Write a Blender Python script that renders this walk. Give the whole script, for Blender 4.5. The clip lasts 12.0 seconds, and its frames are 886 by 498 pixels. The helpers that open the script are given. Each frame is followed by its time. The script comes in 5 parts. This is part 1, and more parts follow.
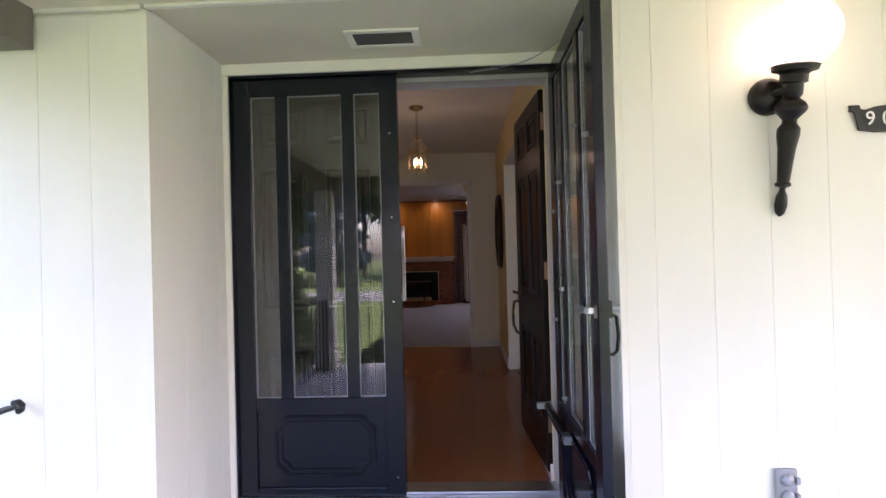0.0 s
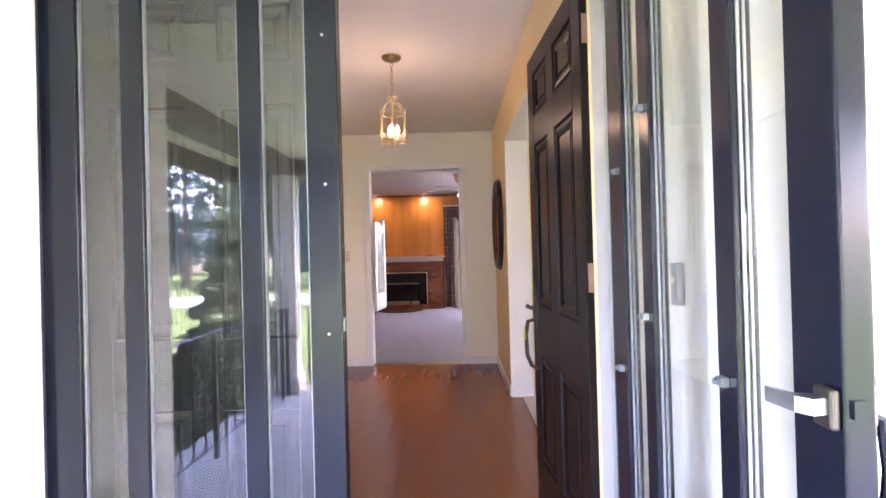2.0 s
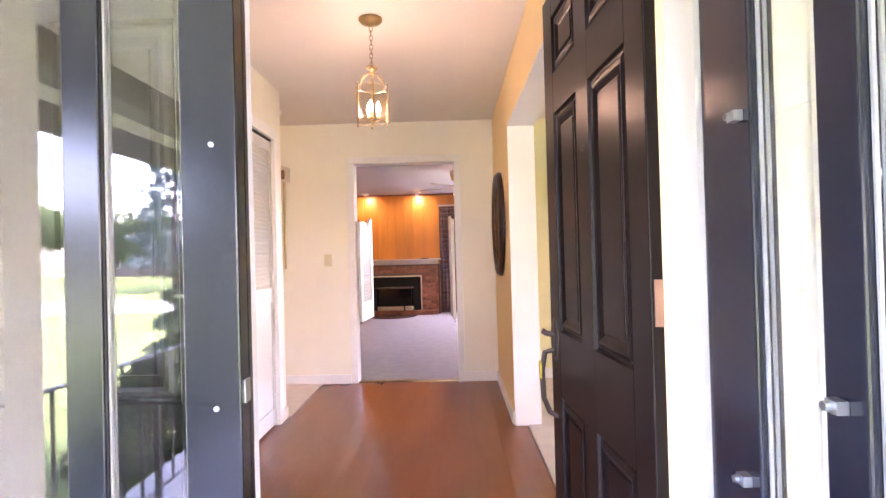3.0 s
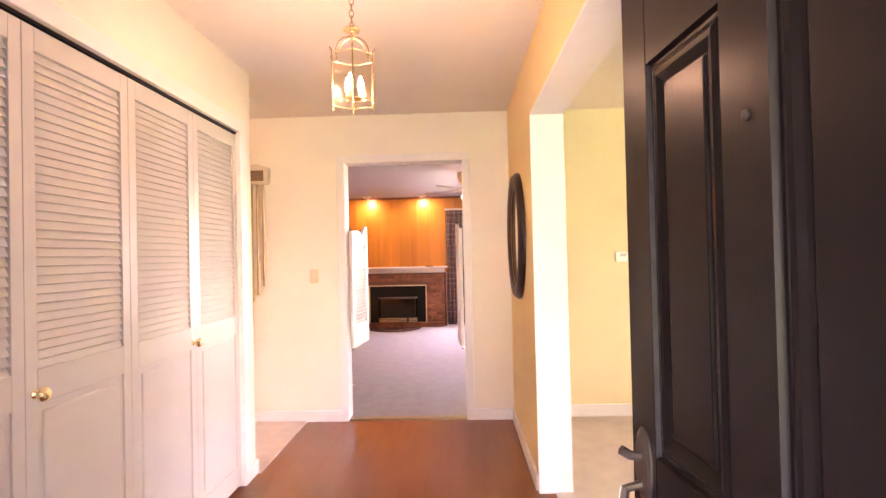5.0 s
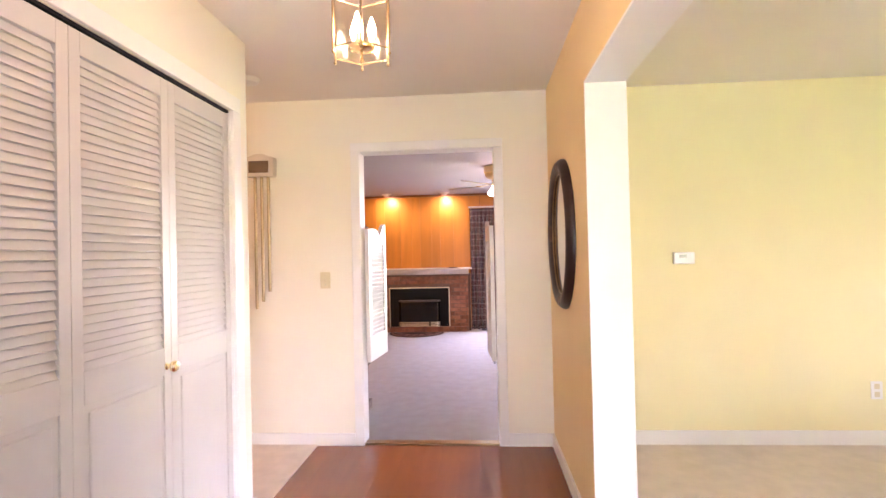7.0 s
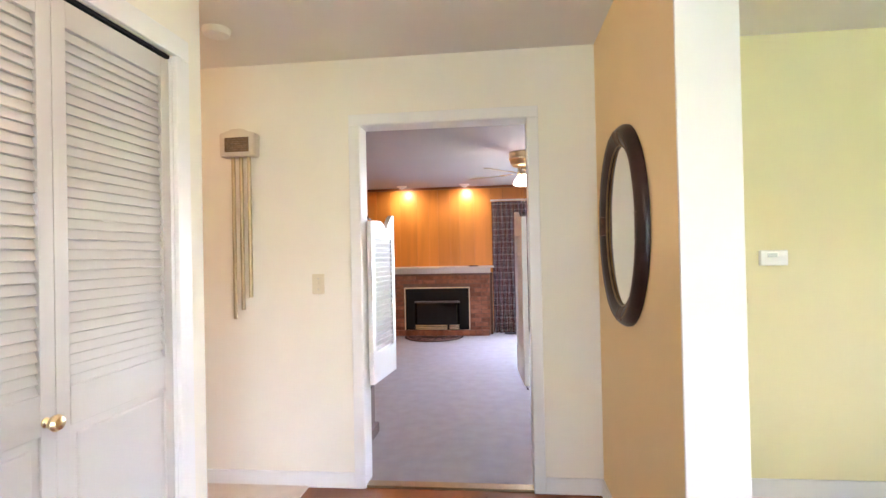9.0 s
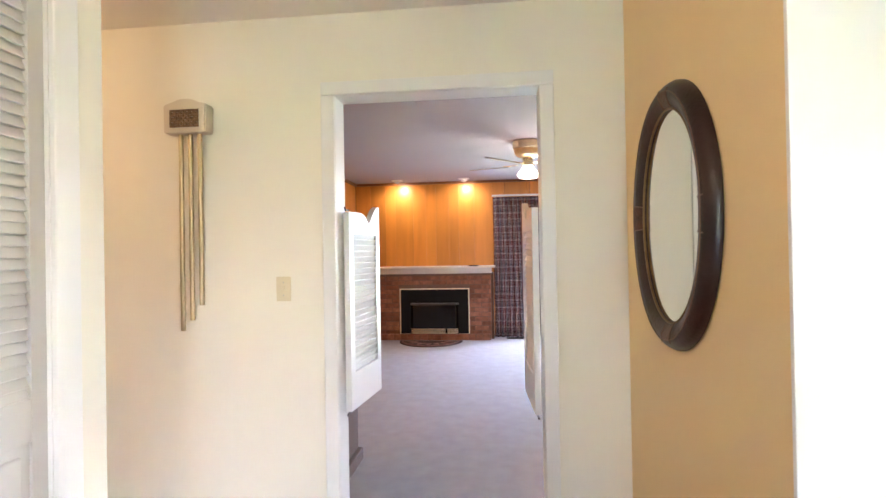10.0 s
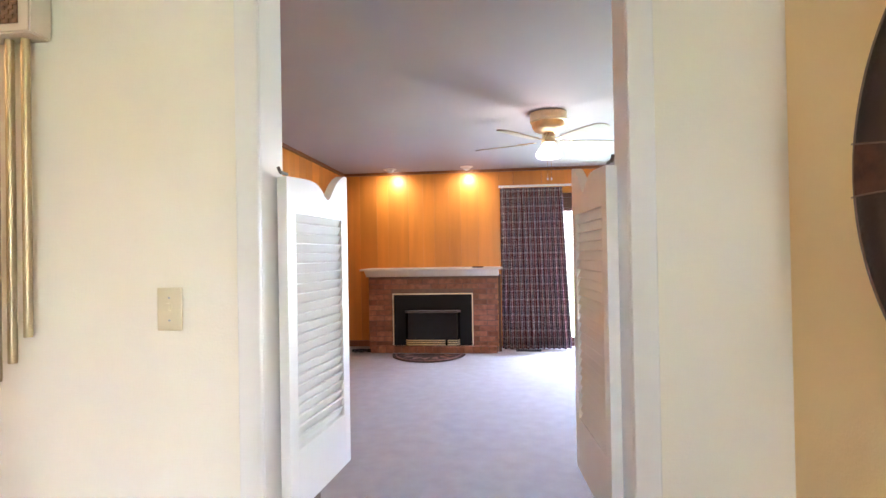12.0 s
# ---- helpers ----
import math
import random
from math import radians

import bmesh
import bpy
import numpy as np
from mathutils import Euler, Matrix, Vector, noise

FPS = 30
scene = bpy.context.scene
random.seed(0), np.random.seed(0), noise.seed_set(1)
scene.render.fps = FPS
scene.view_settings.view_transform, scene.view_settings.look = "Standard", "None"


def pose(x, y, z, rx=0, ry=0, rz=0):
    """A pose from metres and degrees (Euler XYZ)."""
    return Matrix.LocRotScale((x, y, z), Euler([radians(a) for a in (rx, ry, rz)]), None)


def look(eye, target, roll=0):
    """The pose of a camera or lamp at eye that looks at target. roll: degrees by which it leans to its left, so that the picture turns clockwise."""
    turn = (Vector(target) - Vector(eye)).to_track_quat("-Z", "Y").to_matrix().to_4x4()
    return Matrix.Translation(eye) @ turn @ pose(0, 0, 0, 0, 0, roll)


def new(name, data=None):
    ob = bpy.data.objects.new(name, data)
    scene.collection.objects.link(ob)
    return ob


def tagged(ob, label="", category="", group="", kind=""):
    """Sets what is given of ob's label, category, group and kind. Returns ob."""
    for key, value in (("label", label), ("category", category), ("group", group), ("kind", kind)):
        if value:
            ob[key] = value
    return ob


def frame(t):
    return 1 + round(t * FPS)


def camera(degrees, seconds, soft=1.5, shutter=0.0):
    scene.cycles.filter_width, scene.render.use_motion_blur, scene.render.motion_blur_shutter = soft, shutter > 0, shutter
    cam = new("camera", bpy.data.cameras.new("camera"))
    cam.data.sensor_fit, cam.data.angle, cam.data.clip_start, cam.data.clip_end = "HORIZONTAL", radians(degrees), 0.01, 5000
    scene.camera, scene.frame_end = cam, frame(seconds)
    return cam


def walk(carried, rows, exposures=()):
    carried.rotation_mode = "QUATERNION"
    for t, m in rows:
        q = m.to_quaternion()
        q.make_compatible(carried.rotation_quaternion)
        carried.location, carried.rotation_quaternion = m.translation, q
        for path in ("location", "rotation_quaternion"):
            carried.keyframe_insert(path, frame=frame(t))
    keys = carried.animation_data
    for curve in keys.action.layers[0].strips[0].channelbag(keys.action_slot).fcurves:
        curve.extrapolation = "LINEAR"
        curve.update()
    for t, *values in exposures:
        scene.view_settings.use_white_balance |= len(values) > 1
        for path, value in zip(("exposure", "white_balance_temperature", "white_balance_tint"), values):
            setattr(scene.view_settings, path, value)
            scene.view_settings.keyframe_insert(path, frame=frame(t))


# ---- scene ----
cam = camera(81.3, 12.0)
PATH = [
    (0, (0.347, 0.096, 1.175), (0.268, 2.094, 1.19), -1.5),
    (0.5, (0.354, 0.345, 1.163), (0.282, 2.343, 1.179), -1.5),
    (1, (0.327, 0.616, 1.169), (0.265, 2.615, 1.183), -1.4),
    (1.5, (0.326, 0.864, 1.153), (0.276, 2.863, 1.169), -1.4),
    (2, (0.351, 1.163, 1.159), (0.306, 3.163, 1.173), -1.5),
    (2.5, (0.373, 1.45, 1.151), (0.336, 3.45, 1.165), -1.4),
    (2.7, (0.37, 1.577, 1.158), (0.337, 3.577, 1.174), -1.5),
    (4.3, (0.388, 2.286, 1.254), (0.345, 4.285, 1.282), -1.4),
    (4.5, (0.382, 2.335, 1.265), (0.337, 4.334, 1.294), -1.3),
    (5, (0.369, 2.477, 1.281), (0.309, 4.476, 1.308), -1.3),
    (5.5, (0.351, 2.629, 1.297), (0.273, 4.628, 1.322), -1.4),
    (6, (0.323, 2.767, 1.3), (0.231, 4.765, 1.328), -1.4),
    (6.5, (0.308, 2.885, 1.3), (0.193, 4.881, 1.327), -1.3),
    (7, (0.3, 2.994, 1.292), (0.159, 4.989, 1.321), -1.3),
    (7.2, (0.298, 3.044, 1.293), (0.146, 5.038, 1.319), -1.4),
    (8.8, (0.251, 3.61, 1.295), (0.037, 5.598, 1.314), -1.3),
    (9, (0.246, 3.695, 1.302), (0.03, 5.683, 1.32), -1.2),
    (9.5, (0.235, 3.949, 1.29), (0.016, 5.937, 1.306), -1.3),
    (10, (0.222, 4.224, 1.302), (0.005, 6.212, 1.315), -1.0),
    (10.5, (0.188, 4.478, 1.284), (-0.029, 6.466, 1.301), -1.1),
    (11, (0.147, 4.711, 1.277), (-0.064, 6.7, 1.294), -1.0),
    (11.5, (0.117, 4.974, 1.277), (-0.096, 6.963, 1.293), -1.2),
    (12, (0.09, 5.239, 1.28), (-0.119, 7.228, 1.297), -1.0),
]
walk(cam, [(t, look(eye, target, roll)) for t, eye, target, roll in PATH], exposures=[(0.0, 3.62, 6350, 38), (0.5, 3.52, 6250, 38), (1.0, 3.93, 6150, 38), (1.5, 4.95, 6050, 39), (2.0, 5.88, 6050, 42), (2.7, 6.44, 6200, 44), (4.3, 6.92, 7550, 54), (5.5, 6.90, 7400, 51), (7.0, 6.82, 6350, 40), (9.0, 6.69, 5700, 25), (10.5, 6.72, 5700, 21), (12.0, 6.72, 5550, 21)])

# ---- world, sun, large lights ----
world = bpy.data.worlds.new("world")
scene.world = world
world.use_nodes = True
sky = world.node_tree.nodes.new("ShaderNodeTexSky")
sky.sky_type = "NISHITA"
sky.sun_disc = False
sky.sun_elevation = radians(58)
sky.sun_rotation = radians(100)
sky.air_density, sky.dust_density, sky.ozone_density = 1.0, 3.0, 1.0
background = world.node_tree.nodes["Background"]
background.inputs["Strength"].default_value = 0.15
world.node_tree.links.new(sky.outputs[0], background.inputs["Color"])


def lamp(name, kind, energy, color, m, **more):
    data = bpy.data.lights.new(name, kind)
    data.energy, data.color = energy, color
    if kind == "AREA":
        data.shape, data.size, data.size_y = "RECTANGLE", more["size"], more["size_y"]
    elif kind == "SUN":
        data.angle = more["angle"]
    else:
        data.shadow_soft_size = more["radius"]
    ob = new(name, data)
    ob.matrix_world = m
    return ob


# hazy sun from the side of the house
lamp("sun", "SUN", 1.5, (1.0, 0.95, 0.88), look((8.35, -1.5, 13.6), (0, 0, 0)), angle=radians(12))
# daylight in the window and door openings
living_light = lamp("living_window_daylight", "AREA", 0.12, (0.95, 0.96, 1.0), look((3.6, 2.25, 1.45), (2.7, 6.4, -0.35)), size=1.9, size_y=0.9)
living_light.data.spread = radians(95)
lamp("glass_door_daylight", "AREA", 1.65, (0.86, 0.94, 1.0), look((2.05, 12.2, 1.1), (0.9, 7.6, -0.5)), size=2.3, size_y=1.7)
lamp("front_door_daylight", "AREA", 0.10, (0.88, 0.96, 1.0), look((0.38, 2.60, 1.05), (0.20, 6.0, 0.95)), size=0.70, size_y=1.85)
# lamps that burn in the rooms
lamp("hall_lamp", "POINT", 0.16, (1.0, 0.60, 0.26), pose(-2.5, 6.05, 2.28), radius=0.08)
for bulb_turn in (22, 142, 262):
    lamp("lantern_lamp", "POINT", 0.028, (1.0, 0.71, 0.45), pose(-0.02 + 0.03 * math.cos(radians(bulb_turn)), 4.43 + 0.03 * math.sin(radians(bulb_turn)), 1.952), radius=0.004)
lamp("fan_lamp", "POINT", 0.175, (1.0, 0.84, 0.64), pose(0.525, 9.52, 2.075), radius=0.04)
lamp("sconce_lamp", "POINT", 0.027, (1.0, 0.66, 0.28), pose(1.44, 1.80, 1.86), radius=0.09)
for spot_x in (-1.31, -0.29):
    spot_lamp = lamp("wall_spot_lamp", "SPOT", 0.29, (1.0, 0.80, 0.50), look((spot_x, 11.97, 2.335), (spot_x, 12.28, 1.92)), radius=0.03)
    spot_lamp.data.spot_size, spot_lamp.data.spot_blend = radians(150), 1.0


# ---- materials ----
def mat(name, color, rough=0.6, metal=0.0, vary=0.12, scale=6.0, stretch=(1, 1, 1), bump=0.1, fine=120.0, other=None, island=0.0, coat=0.0, spec=0.5, rvar=0.08):
    """A surface with a wide and a fine variation in world metres."""
    m = bpy.data.materials.new(name)
    m.use_nodes = True
    nt = m.node_tree
    n, l = nt.nodes, nt.links
    p = n["Principled BSDF"]
    geo = n.new("ShaderNodeNewGeometry")
    mp = n.new("ShaderNodeMapping")
    mp.inputs["Scale"].default_value = stretch
    l.new(geo.outputs["Position"], mp.inputs["Vector"])
    vec = mp.outputs["Vector"]
    if island:
        info = n.new("ShaderNodeObjectInfo")
        mul = n.new("ShaderNodeMath")
        mul.operation = "MULTIPLY"
        mul.inputs[1].default_value = 37.0
        l.new(info.outputs["Random"], mul.inputs[0])
        add = n.new("ShaderNodeVectorMath")
        l.new(vec, add.inputs[0])
        l.new(mul.outputs[0], add.inputs[1])
        vec = add.outputs[0]
    big = n.new("ShaderNodeTexNoise")
    big.inputs["Scale"].default_value = scale
    big.inputs["Detail"].default_value = 6
    l.new(vec, big.inputs["Vector"])
    small = n.new("ShaderNodeTexNoise")
    small.inputs["Scale"].default_value = fine
    small.inputs["Detail"].default_value = 3
    l.new(vec, small.inputs["Vector"])
    dark = other if other else tuple(c * (1 - 2.2 * vary) for c in color)
    ramp = n.new("ShaderNodeValToRGB")
    ramp.color_ramp.elements[0].position, ramp.color_ramp.elements[1].position = 0.3, 0.7
    ramp.color_ramp.elements[0].color = (*dark, 1)
    ramp.color_ramp.elements[1].color = (*color, 1)
    l.new(big.outputs["Fac"], ramp.inputs["Fac"])
    out = ramp.outputs["Color"]
    if island:
        hsv = n.new("ShaderNodeHueSaturation")
        mr = n.new("ShaderNodeMapRange")
        mr.inputs["To Min"].default_value, mr.inputs["To Max"].default_value = 1 - island, 1 + island
        l.new(info.outputs["Random"], mr.inputs["Value"])
        l.new(mr.outputs[0], hsv.inputs["Value"])
        l.new(out, hsv.inputs["Color"])
        out = hsv.outputs["Color"]
    l.new(out, p.inputs["Base Color"])
    rr = n.new("ShaderNodeMapRange")
    rr.inputs["To Min"].default_value, rr.inputs["To Max"].default_value = max(0.02, rough - rvar), min(1.0, rough + rvar)
    l.new(big.outputs["Fac"], rr.inputs["Value"])
    l.new(rr.outputs[0], p.inputs["Roughness"])
    p.inputs["Metallic"].default_value = metal
    p.inputs["Coat Weight"].default_value = coat
    p.inputs["Specular IOR Level"].default_value = spec
    if bump:
        b = n.new("ShaderNodeBump")
        b.inputs["Strength"].default_value = bump
        b.inputs["Distance"].default_value = 0.004
        l.new(small.outputs["Fac"], b.inputs["Height"])
        l.new(b.outputs["Normal"], p.inputs["Normal"])
    return m


def glow(name, color, strength):
    m = bpy.data.materials.new(name)
    m.use_nodes = True
    p = m.node_tree.nodes["Principled BSDF"]
    p.inputs["Base Color"].default_value = (0.9, 0.88, 0.82, 1)
    p.inputs["Roughness"].default_value = 0.3
    p.inputs["Emission Color"].default_value = (*color, 1)
    p.inputs["Emission Strength"].default_value = strength
    return m


def glass(name, tint=(1, 1, 1), rough=0.0, mirrored=0.045):
    """Clear pane: what lies behind shows, with the gloss of a real sheet of glass on it."""
    m = bpy.data.materials.new(name)
    m.use_nodes = True
    n, l = m.node_tree.nodes, m.node_tree.links
    n.remove(n["Principled BSDF"])
    clear = n.new("ShaderNodeBsdfTransparent")
    clear.inputs["Color"].default_value = (*tint, 1)
    gloss = n.new("ShaderNodeBsdfGlossy")
    gloss.inputs["Roughness"].default_value = rough
    facing = n.new("ShaderNodeLayerWeight")
    facing.inputs["Blend"].default_value = 0.5
    power = n.new("ShaderNodeMath")
    power.operation = "POWER"
    power.inputs[1].default_value = 5.0
    l.new(facing.outputs["Facing"], power.inputs[0])
    fres = n.new("ShaderNodeMapRange")
    fres.inputs["To Min"].default_value, fres.inputs["To Max"].default_value = mirrored, 0.75
    l.new(power.outputs[0], fres.inputs["Value"])
    mix = n.new("ShaderNodeMixShader")
    l.new(fres.outputs[0], mix.inputs[0])
    l.new(clear.outputs[0], mix.inputs[1])
    l.new(gloss.outputs[0], mix.inputs[2])
    l.new(mix.outputs[0], n["Material Output"].inputs["Surface"])
    return m


SIDING = mat("cream_siding_paint", (0.82, 0.795, 0.71), 0.55, vary=0.03, scale=2.5, stretch=(1, 1, 0.3), bump=0.05, fine=150)
TRIM_CREAM = mat("cream_trim_paint", (0.82, 0.79, 0.70), 0.5, vary=0.03, bump=0.1)
PORCH_CEIL = mat("porch_ceiling_paint", (0.71, 0.655, 0.51), 0.6, vary=0.04, scale=3, bump=0.2)
BEAM_PAINT = mat("taupe_beam_paint", (0.16, 0.14, 0.11), 0.6, vary=0.08, bump=0.2)
STORM = mat("charcoal_storm_door_paint", (0.006, 0.008, 0.0145), 0.21, vary=0.03, scale=8, bump=0.02, fine=200, spec=0.36, rvar=0.01)
BEAD = mat("silver_glazing_bead", (0.27, 0.27, 0.28), 0.4, metal=0.3, vary=0.05, bump=0.05)
ALU = mat("brushed_aluminium", (0.62, 0.62, 0.63), 0.32, metal=1.0, vary=0.06, bump=0.05)
GREY_JAMB = mat("grey_white_jamb_paint", (0.44, 0.425, 0.405), 0.5, vary=0.04, bump=0.1)
DOORPAINT = mat("dark_brown_door_paint", (0.0075, 0.0052, 0.0052), 0.29, vary=0.08, scale=5, stretch=(4, 4, 0.6), bump=0.03, fine=50, spec=0.11, rvar=0.02)
COPPER = mat("worn_copper_hinge", (0.30, 0.19, 0.15), 0.45, metal=0.8, vary=0.1, bump=0.1)
PEWTER = mat("aged_pewter", (0.13, 0.11, 0.10), 0.4, metal=0.9, vary=0.1, bump=0.1)
CHROME = mat("worn_chrome", (0.40, 0.42, 0.45), 0.34, metal=1.0, vary=0.06, bump=0.05)
IRON = mat("black_wrought_iron", (0.014, 0.014, 0.015), 0.5, vary=0.1, scale=20, bump=0.3, fine=150)
SCONCE_METAL = mat("black_bronze_cast_metal", (0.010, 0.007, 0.0065), 0.38, vary=0.15, scale=20, bump=0.25, fine=120, spec=0.3)
GLOBE = glow("lit_opal_globe", (1.0, 0.86, 0.62), 0.28)
BULB = glow("lit_candle_bulb", (1.0, 0.72, 0.38), 1.0)
SHADE_GLOW = glow("lit_frosted_shade", (1.0, 0.82, 0.58), 0.08)
SPOT_GLOW = glow("lit_spot_lens", (1.0, 0.84, 0.6), 0.5)
PANE = glass("storm_pane_glass", (0.985, 0.99, 0.985), mirrored=0.08)
CLEAR = glass("clear_lantern_glass", (0.99, 0.97, 0.93), mirrored=0.03)
BLACKGLASS = mat("smoked_fire_glass", (0.008, 0.0075, 0.007), 0.10, vary=0.1, bump=0.0, spec=0.5)
HOUSING_BRASS = mat("lacquered_brass", (0.85, 0.70, 0.42), 0.33, metal=1.0, vary=0.08, scale=15, bump=0.05)
WALL_CREAM = mat("cream_wall_paint", (0.80, 0.755, 0.655), 0.65, vary=0.02, scale=2.0, bump=0.18, fine=180)
WALL_GOLD = mat("gold_wall_paint", (0.83, 0.64, 0.33), 0.65, vary=0.02, scale=2.0, bump=0.18, fine=180)
WALL_YELLOW = mat("pale_green_yellow_wall_paint", (0.78, 0.715, 0.43), 0.65, vary=0.02, scale=2.0, bump=0.18, fine=180)
CEIL = mat("flat_white_ceiling_paint", (0.80, 0.76, 0.70), 0.8, vary=0.02, scale=1.5, bump=0.25, fine=140)
# mid lavender grey, under half as bright as the foyer ceiling colour
CEIL_FAMILY = mat("lavender_grey_ceiling", (0.35, 0.32, 0.335), 0.8, vary=0.03, scale=1.5, bump=0.3, fine=140)
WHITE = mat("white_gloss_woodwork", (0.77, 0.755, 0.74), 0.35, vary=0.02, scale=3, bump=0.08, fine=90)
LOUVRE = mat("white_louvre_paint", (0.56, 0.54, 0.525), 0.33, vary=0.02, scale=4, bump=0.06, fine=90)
BRASS = mat("polished_brass", (0.90, 0.72, 0.42), 0.26, metal=1.0, vary=0.06, scale=15, bump=0.04)
ANTIQUE_BRASS = mat("antique_brass", (0.42, 0.31, 0.16), 0.32, metal=1.0, vary=0.1, scale=15, bump=0.06)
SATIN_BRASS = mat("satin_gold_edging", (0.95, 0.84, 0.58), 0.45, metal=1.0, vary=0.04, scale=10, bump=0.03)
TUBE_BRASS = mat("satin_brass_tube", (0.52, 0.43, 0.27), 0.46, metal=1.0, vary=0.05, scale=10, bump=0.04)
PLANK = mat("red_brown_laminate", (0.25, 0.078, 0.026), 0.25, vary=0.035, scale=4, stretch=(7, 0.45, 1), bump=0.0, fine=40, island=0.03, coat=0.0, rvar=0.02)
UNDER = mat("dark_joint", (0.09, 0.03, 0.012), 0.8, vary=0.1, bump=0.0)
CARPET_GREY = mat("grey_mauve_carpet", (0.40, 0.364, 0.342), 0.95, vary=0.05, scale=9, bump=0.9, fine=260, spec=0.1)
CARPET_BEIGE = mat("beige_carpet", (0.79, 0.705, 0.655), 0.95, vary=0.05, scale=9, bump=0.9, fine=260, spec=0.1)
PANELWOOD = mat("honey_oak_panelling", (0.64, 0.255, 0.032), 0.36, vary=0.08, scale=2.6, stretch=(4.5, 4.5, 0.4), bump=0.06, fine=50, island=0.13, coat=0.1)
TRIMWOOD = mat("mid_brown_wood_trim", (0.24, 0.09, 0.025), 0.42, vary=0.12, scale=4, stretch=(6, 6, 0.6), bump=0.1, fine=70)
DARKWOOD = mat("dark_walnut_trim", (0.10, 0.04, 0.017), 0.42, vary=0.15, scale=4, stretch=(6, 6, 0.6), bump=0.1, fine=70)
BRICK = mat("red_brown_brick", (0.36, 0.15, 0.085), 0.85, vary=0.2, scale=16, bump=0.7, fine=90, island=0.34)
MORTAR = mat("brown_mortar", (0.20, 0.12, 0.085), 0.9, vary=0.12, scale=20, bump=0.6, fine=120)
FIREBLACK = mat("matt_black_steel", (0.008, 0.0075, 0.0075), 0.6, vary=0.1, scale=10, bump=0.15, spec=0.2)
MANTEL = mat("cream_mantel_paint", (0.74, 0.68, 0.58), 0.45, vary=0.03, bump=0.08)
RUGDARK = mat("dark_hearth_rug_pile", (0.09, 0.055, 0.045), 0.95, vary=0.2, scale=25, bump=0.8, fine=250, spec=0.1)
RUGRED = mat("dusty_pink_rug_pile", (0.30, 0.16, 0.13), 0.95, vary=0.2, scale=25, bump=0.8, fine=250, spec=0.1)
BLADE = mat("pale_fan_blade", (0.40, 0.33, 0.25), 0.45, vary=0.1, scale=6, stretch=(1, 6, 1), bump=0.05)
LEATHER = mat("dark_brown_leather", (0.032, 0.014, 0.010), 0.32, vary=0.25, scale=9, bump=0.25, fine=90, spec=0.35)
LEATHER_PATCH = mat("tooled_brown_leather", (0.10, 0.038, 0.022), 0.38, vary=0.3, scale=24, bump=0.5, fine=90, spec=0.3)
STITCH = mat("tan_leather_piping", (0.17, 0.095, 0.065), 0.45, vary=0.1, bump=0.2)
GILT = mat("dull_gilt_rim", (0.24, 0.15, 0.06), 0.35, metal=0.6, vary=0.15, scale=20, bump=0.1)
CHIMEBOX = mat("off_white_chime_cover", (0.66, 0.57, 0.47), 0.45, vary=0.04, bump=0.1)
CANE = mat("brown_woven_cane", (0.27, 0.145, 0.075), 0.7, vary=0.3, scale=60, bump=0.8, fine=200)
IVORY = mat("ivory_plastic", (0.66, 0.58, 0.40), 0.35, vary=0.02, bump=0.03)
WHITEPLASTIC = mat("white_plastic", (0.78, 0.77, 0.74), 0.35, vary=0.02, bump=0.03)
LCD = mat("grey_green_display", (0.30, 0.34, 0.30), 0.2, vary=0.03, bump=0.0)
GREYBOX = mat("grey_cast_outlet_cover", (0.32, 0.33, 0.35), 0.45, metal=0.3, vary=0.08, scale=20, bump=0.3)
VENTGREY = mat("dark_vent_mesh", (0.10, 0.10, 0.09), 0.6, vary=0.1, scale=60, bump=0.5, fine=300)
PAINTED_NUMBER = mat("white_number_paint", (0.75, 0.75, 0.72), 0.5, vary=0.02, bump=0.05)
YELLOWTAG = mat("yellow_key_tag", (0.75, 0.62, 0.02), 0.4, vary=0.04, bump=0.05)
CONCRETE = mat("grey_porch_concrete", (0.35, 0.345, 0.335), 0.8, vary=0.1, scale=4, bump=0.5, fine=120)
GRASS = mat("lawn_green", (0.115, 0.165, 0.055), 0.95, vary=0.2, scale=1.2, bump=0.9, fine=60, spec=0.1)
ASPHALT = mat("pale_worn_asphalt", (0.24, 0.235, 0.23), 0.85, vary=0.12, scale=3, bump=0.5, fine=90)
LEAF_DARK = mat("dark_conifer_foliage", (0.10, 0.15, 0.075), 0.75, vary=0.25, scale=6, bump=0.0, spec=0.2)
LEAF_SHRUB = mat("pale_arborvitae_foliage", (0.13, 0.175, 0.105), 0.75, vary=0.22, scale=9, bump=0.0, spec=0.2)
LEAF_BLUE = mat("blue_spruce_foliage", (0.10, 0.145, 0.14), 0.75, vary=0.2, scale=4, bump=0.0, spec=0.2)
LEAF_GREEN = mat("broad_leaf_foliage", (0.085, 0.135, 0.05), 0.75, vary=0.25, scale=3, bump=0.0, spec=0.2)
BARK = mat("grey_brown_bark", (0.13, 0.10, 0.075), 0.9, vary=0.2, scale=10, stretch=(3, 3, 0.6), bump=0.8, fine=40)
ROOF = mat("grey_shingle", (0.12, 0.11, 0.105), 0.9, vary=0.15, scale=8, bump=0.6)
HOUSEWALL = mat("pale_house_brick", (0.20, 0.17, 0.15), 0.85, vary=0.12, scale=6, bump=0.4)
# column cream darkened to carry the shade on its house side
COLUMN = mat("shaded_cream_column", (0.52, 0.50, 0.44), 0.55, vary=0.04, bump=0.1)
MIRROR = bpy.data.materials.new("silvered_mirror")
MIRROR.use_nodes = True
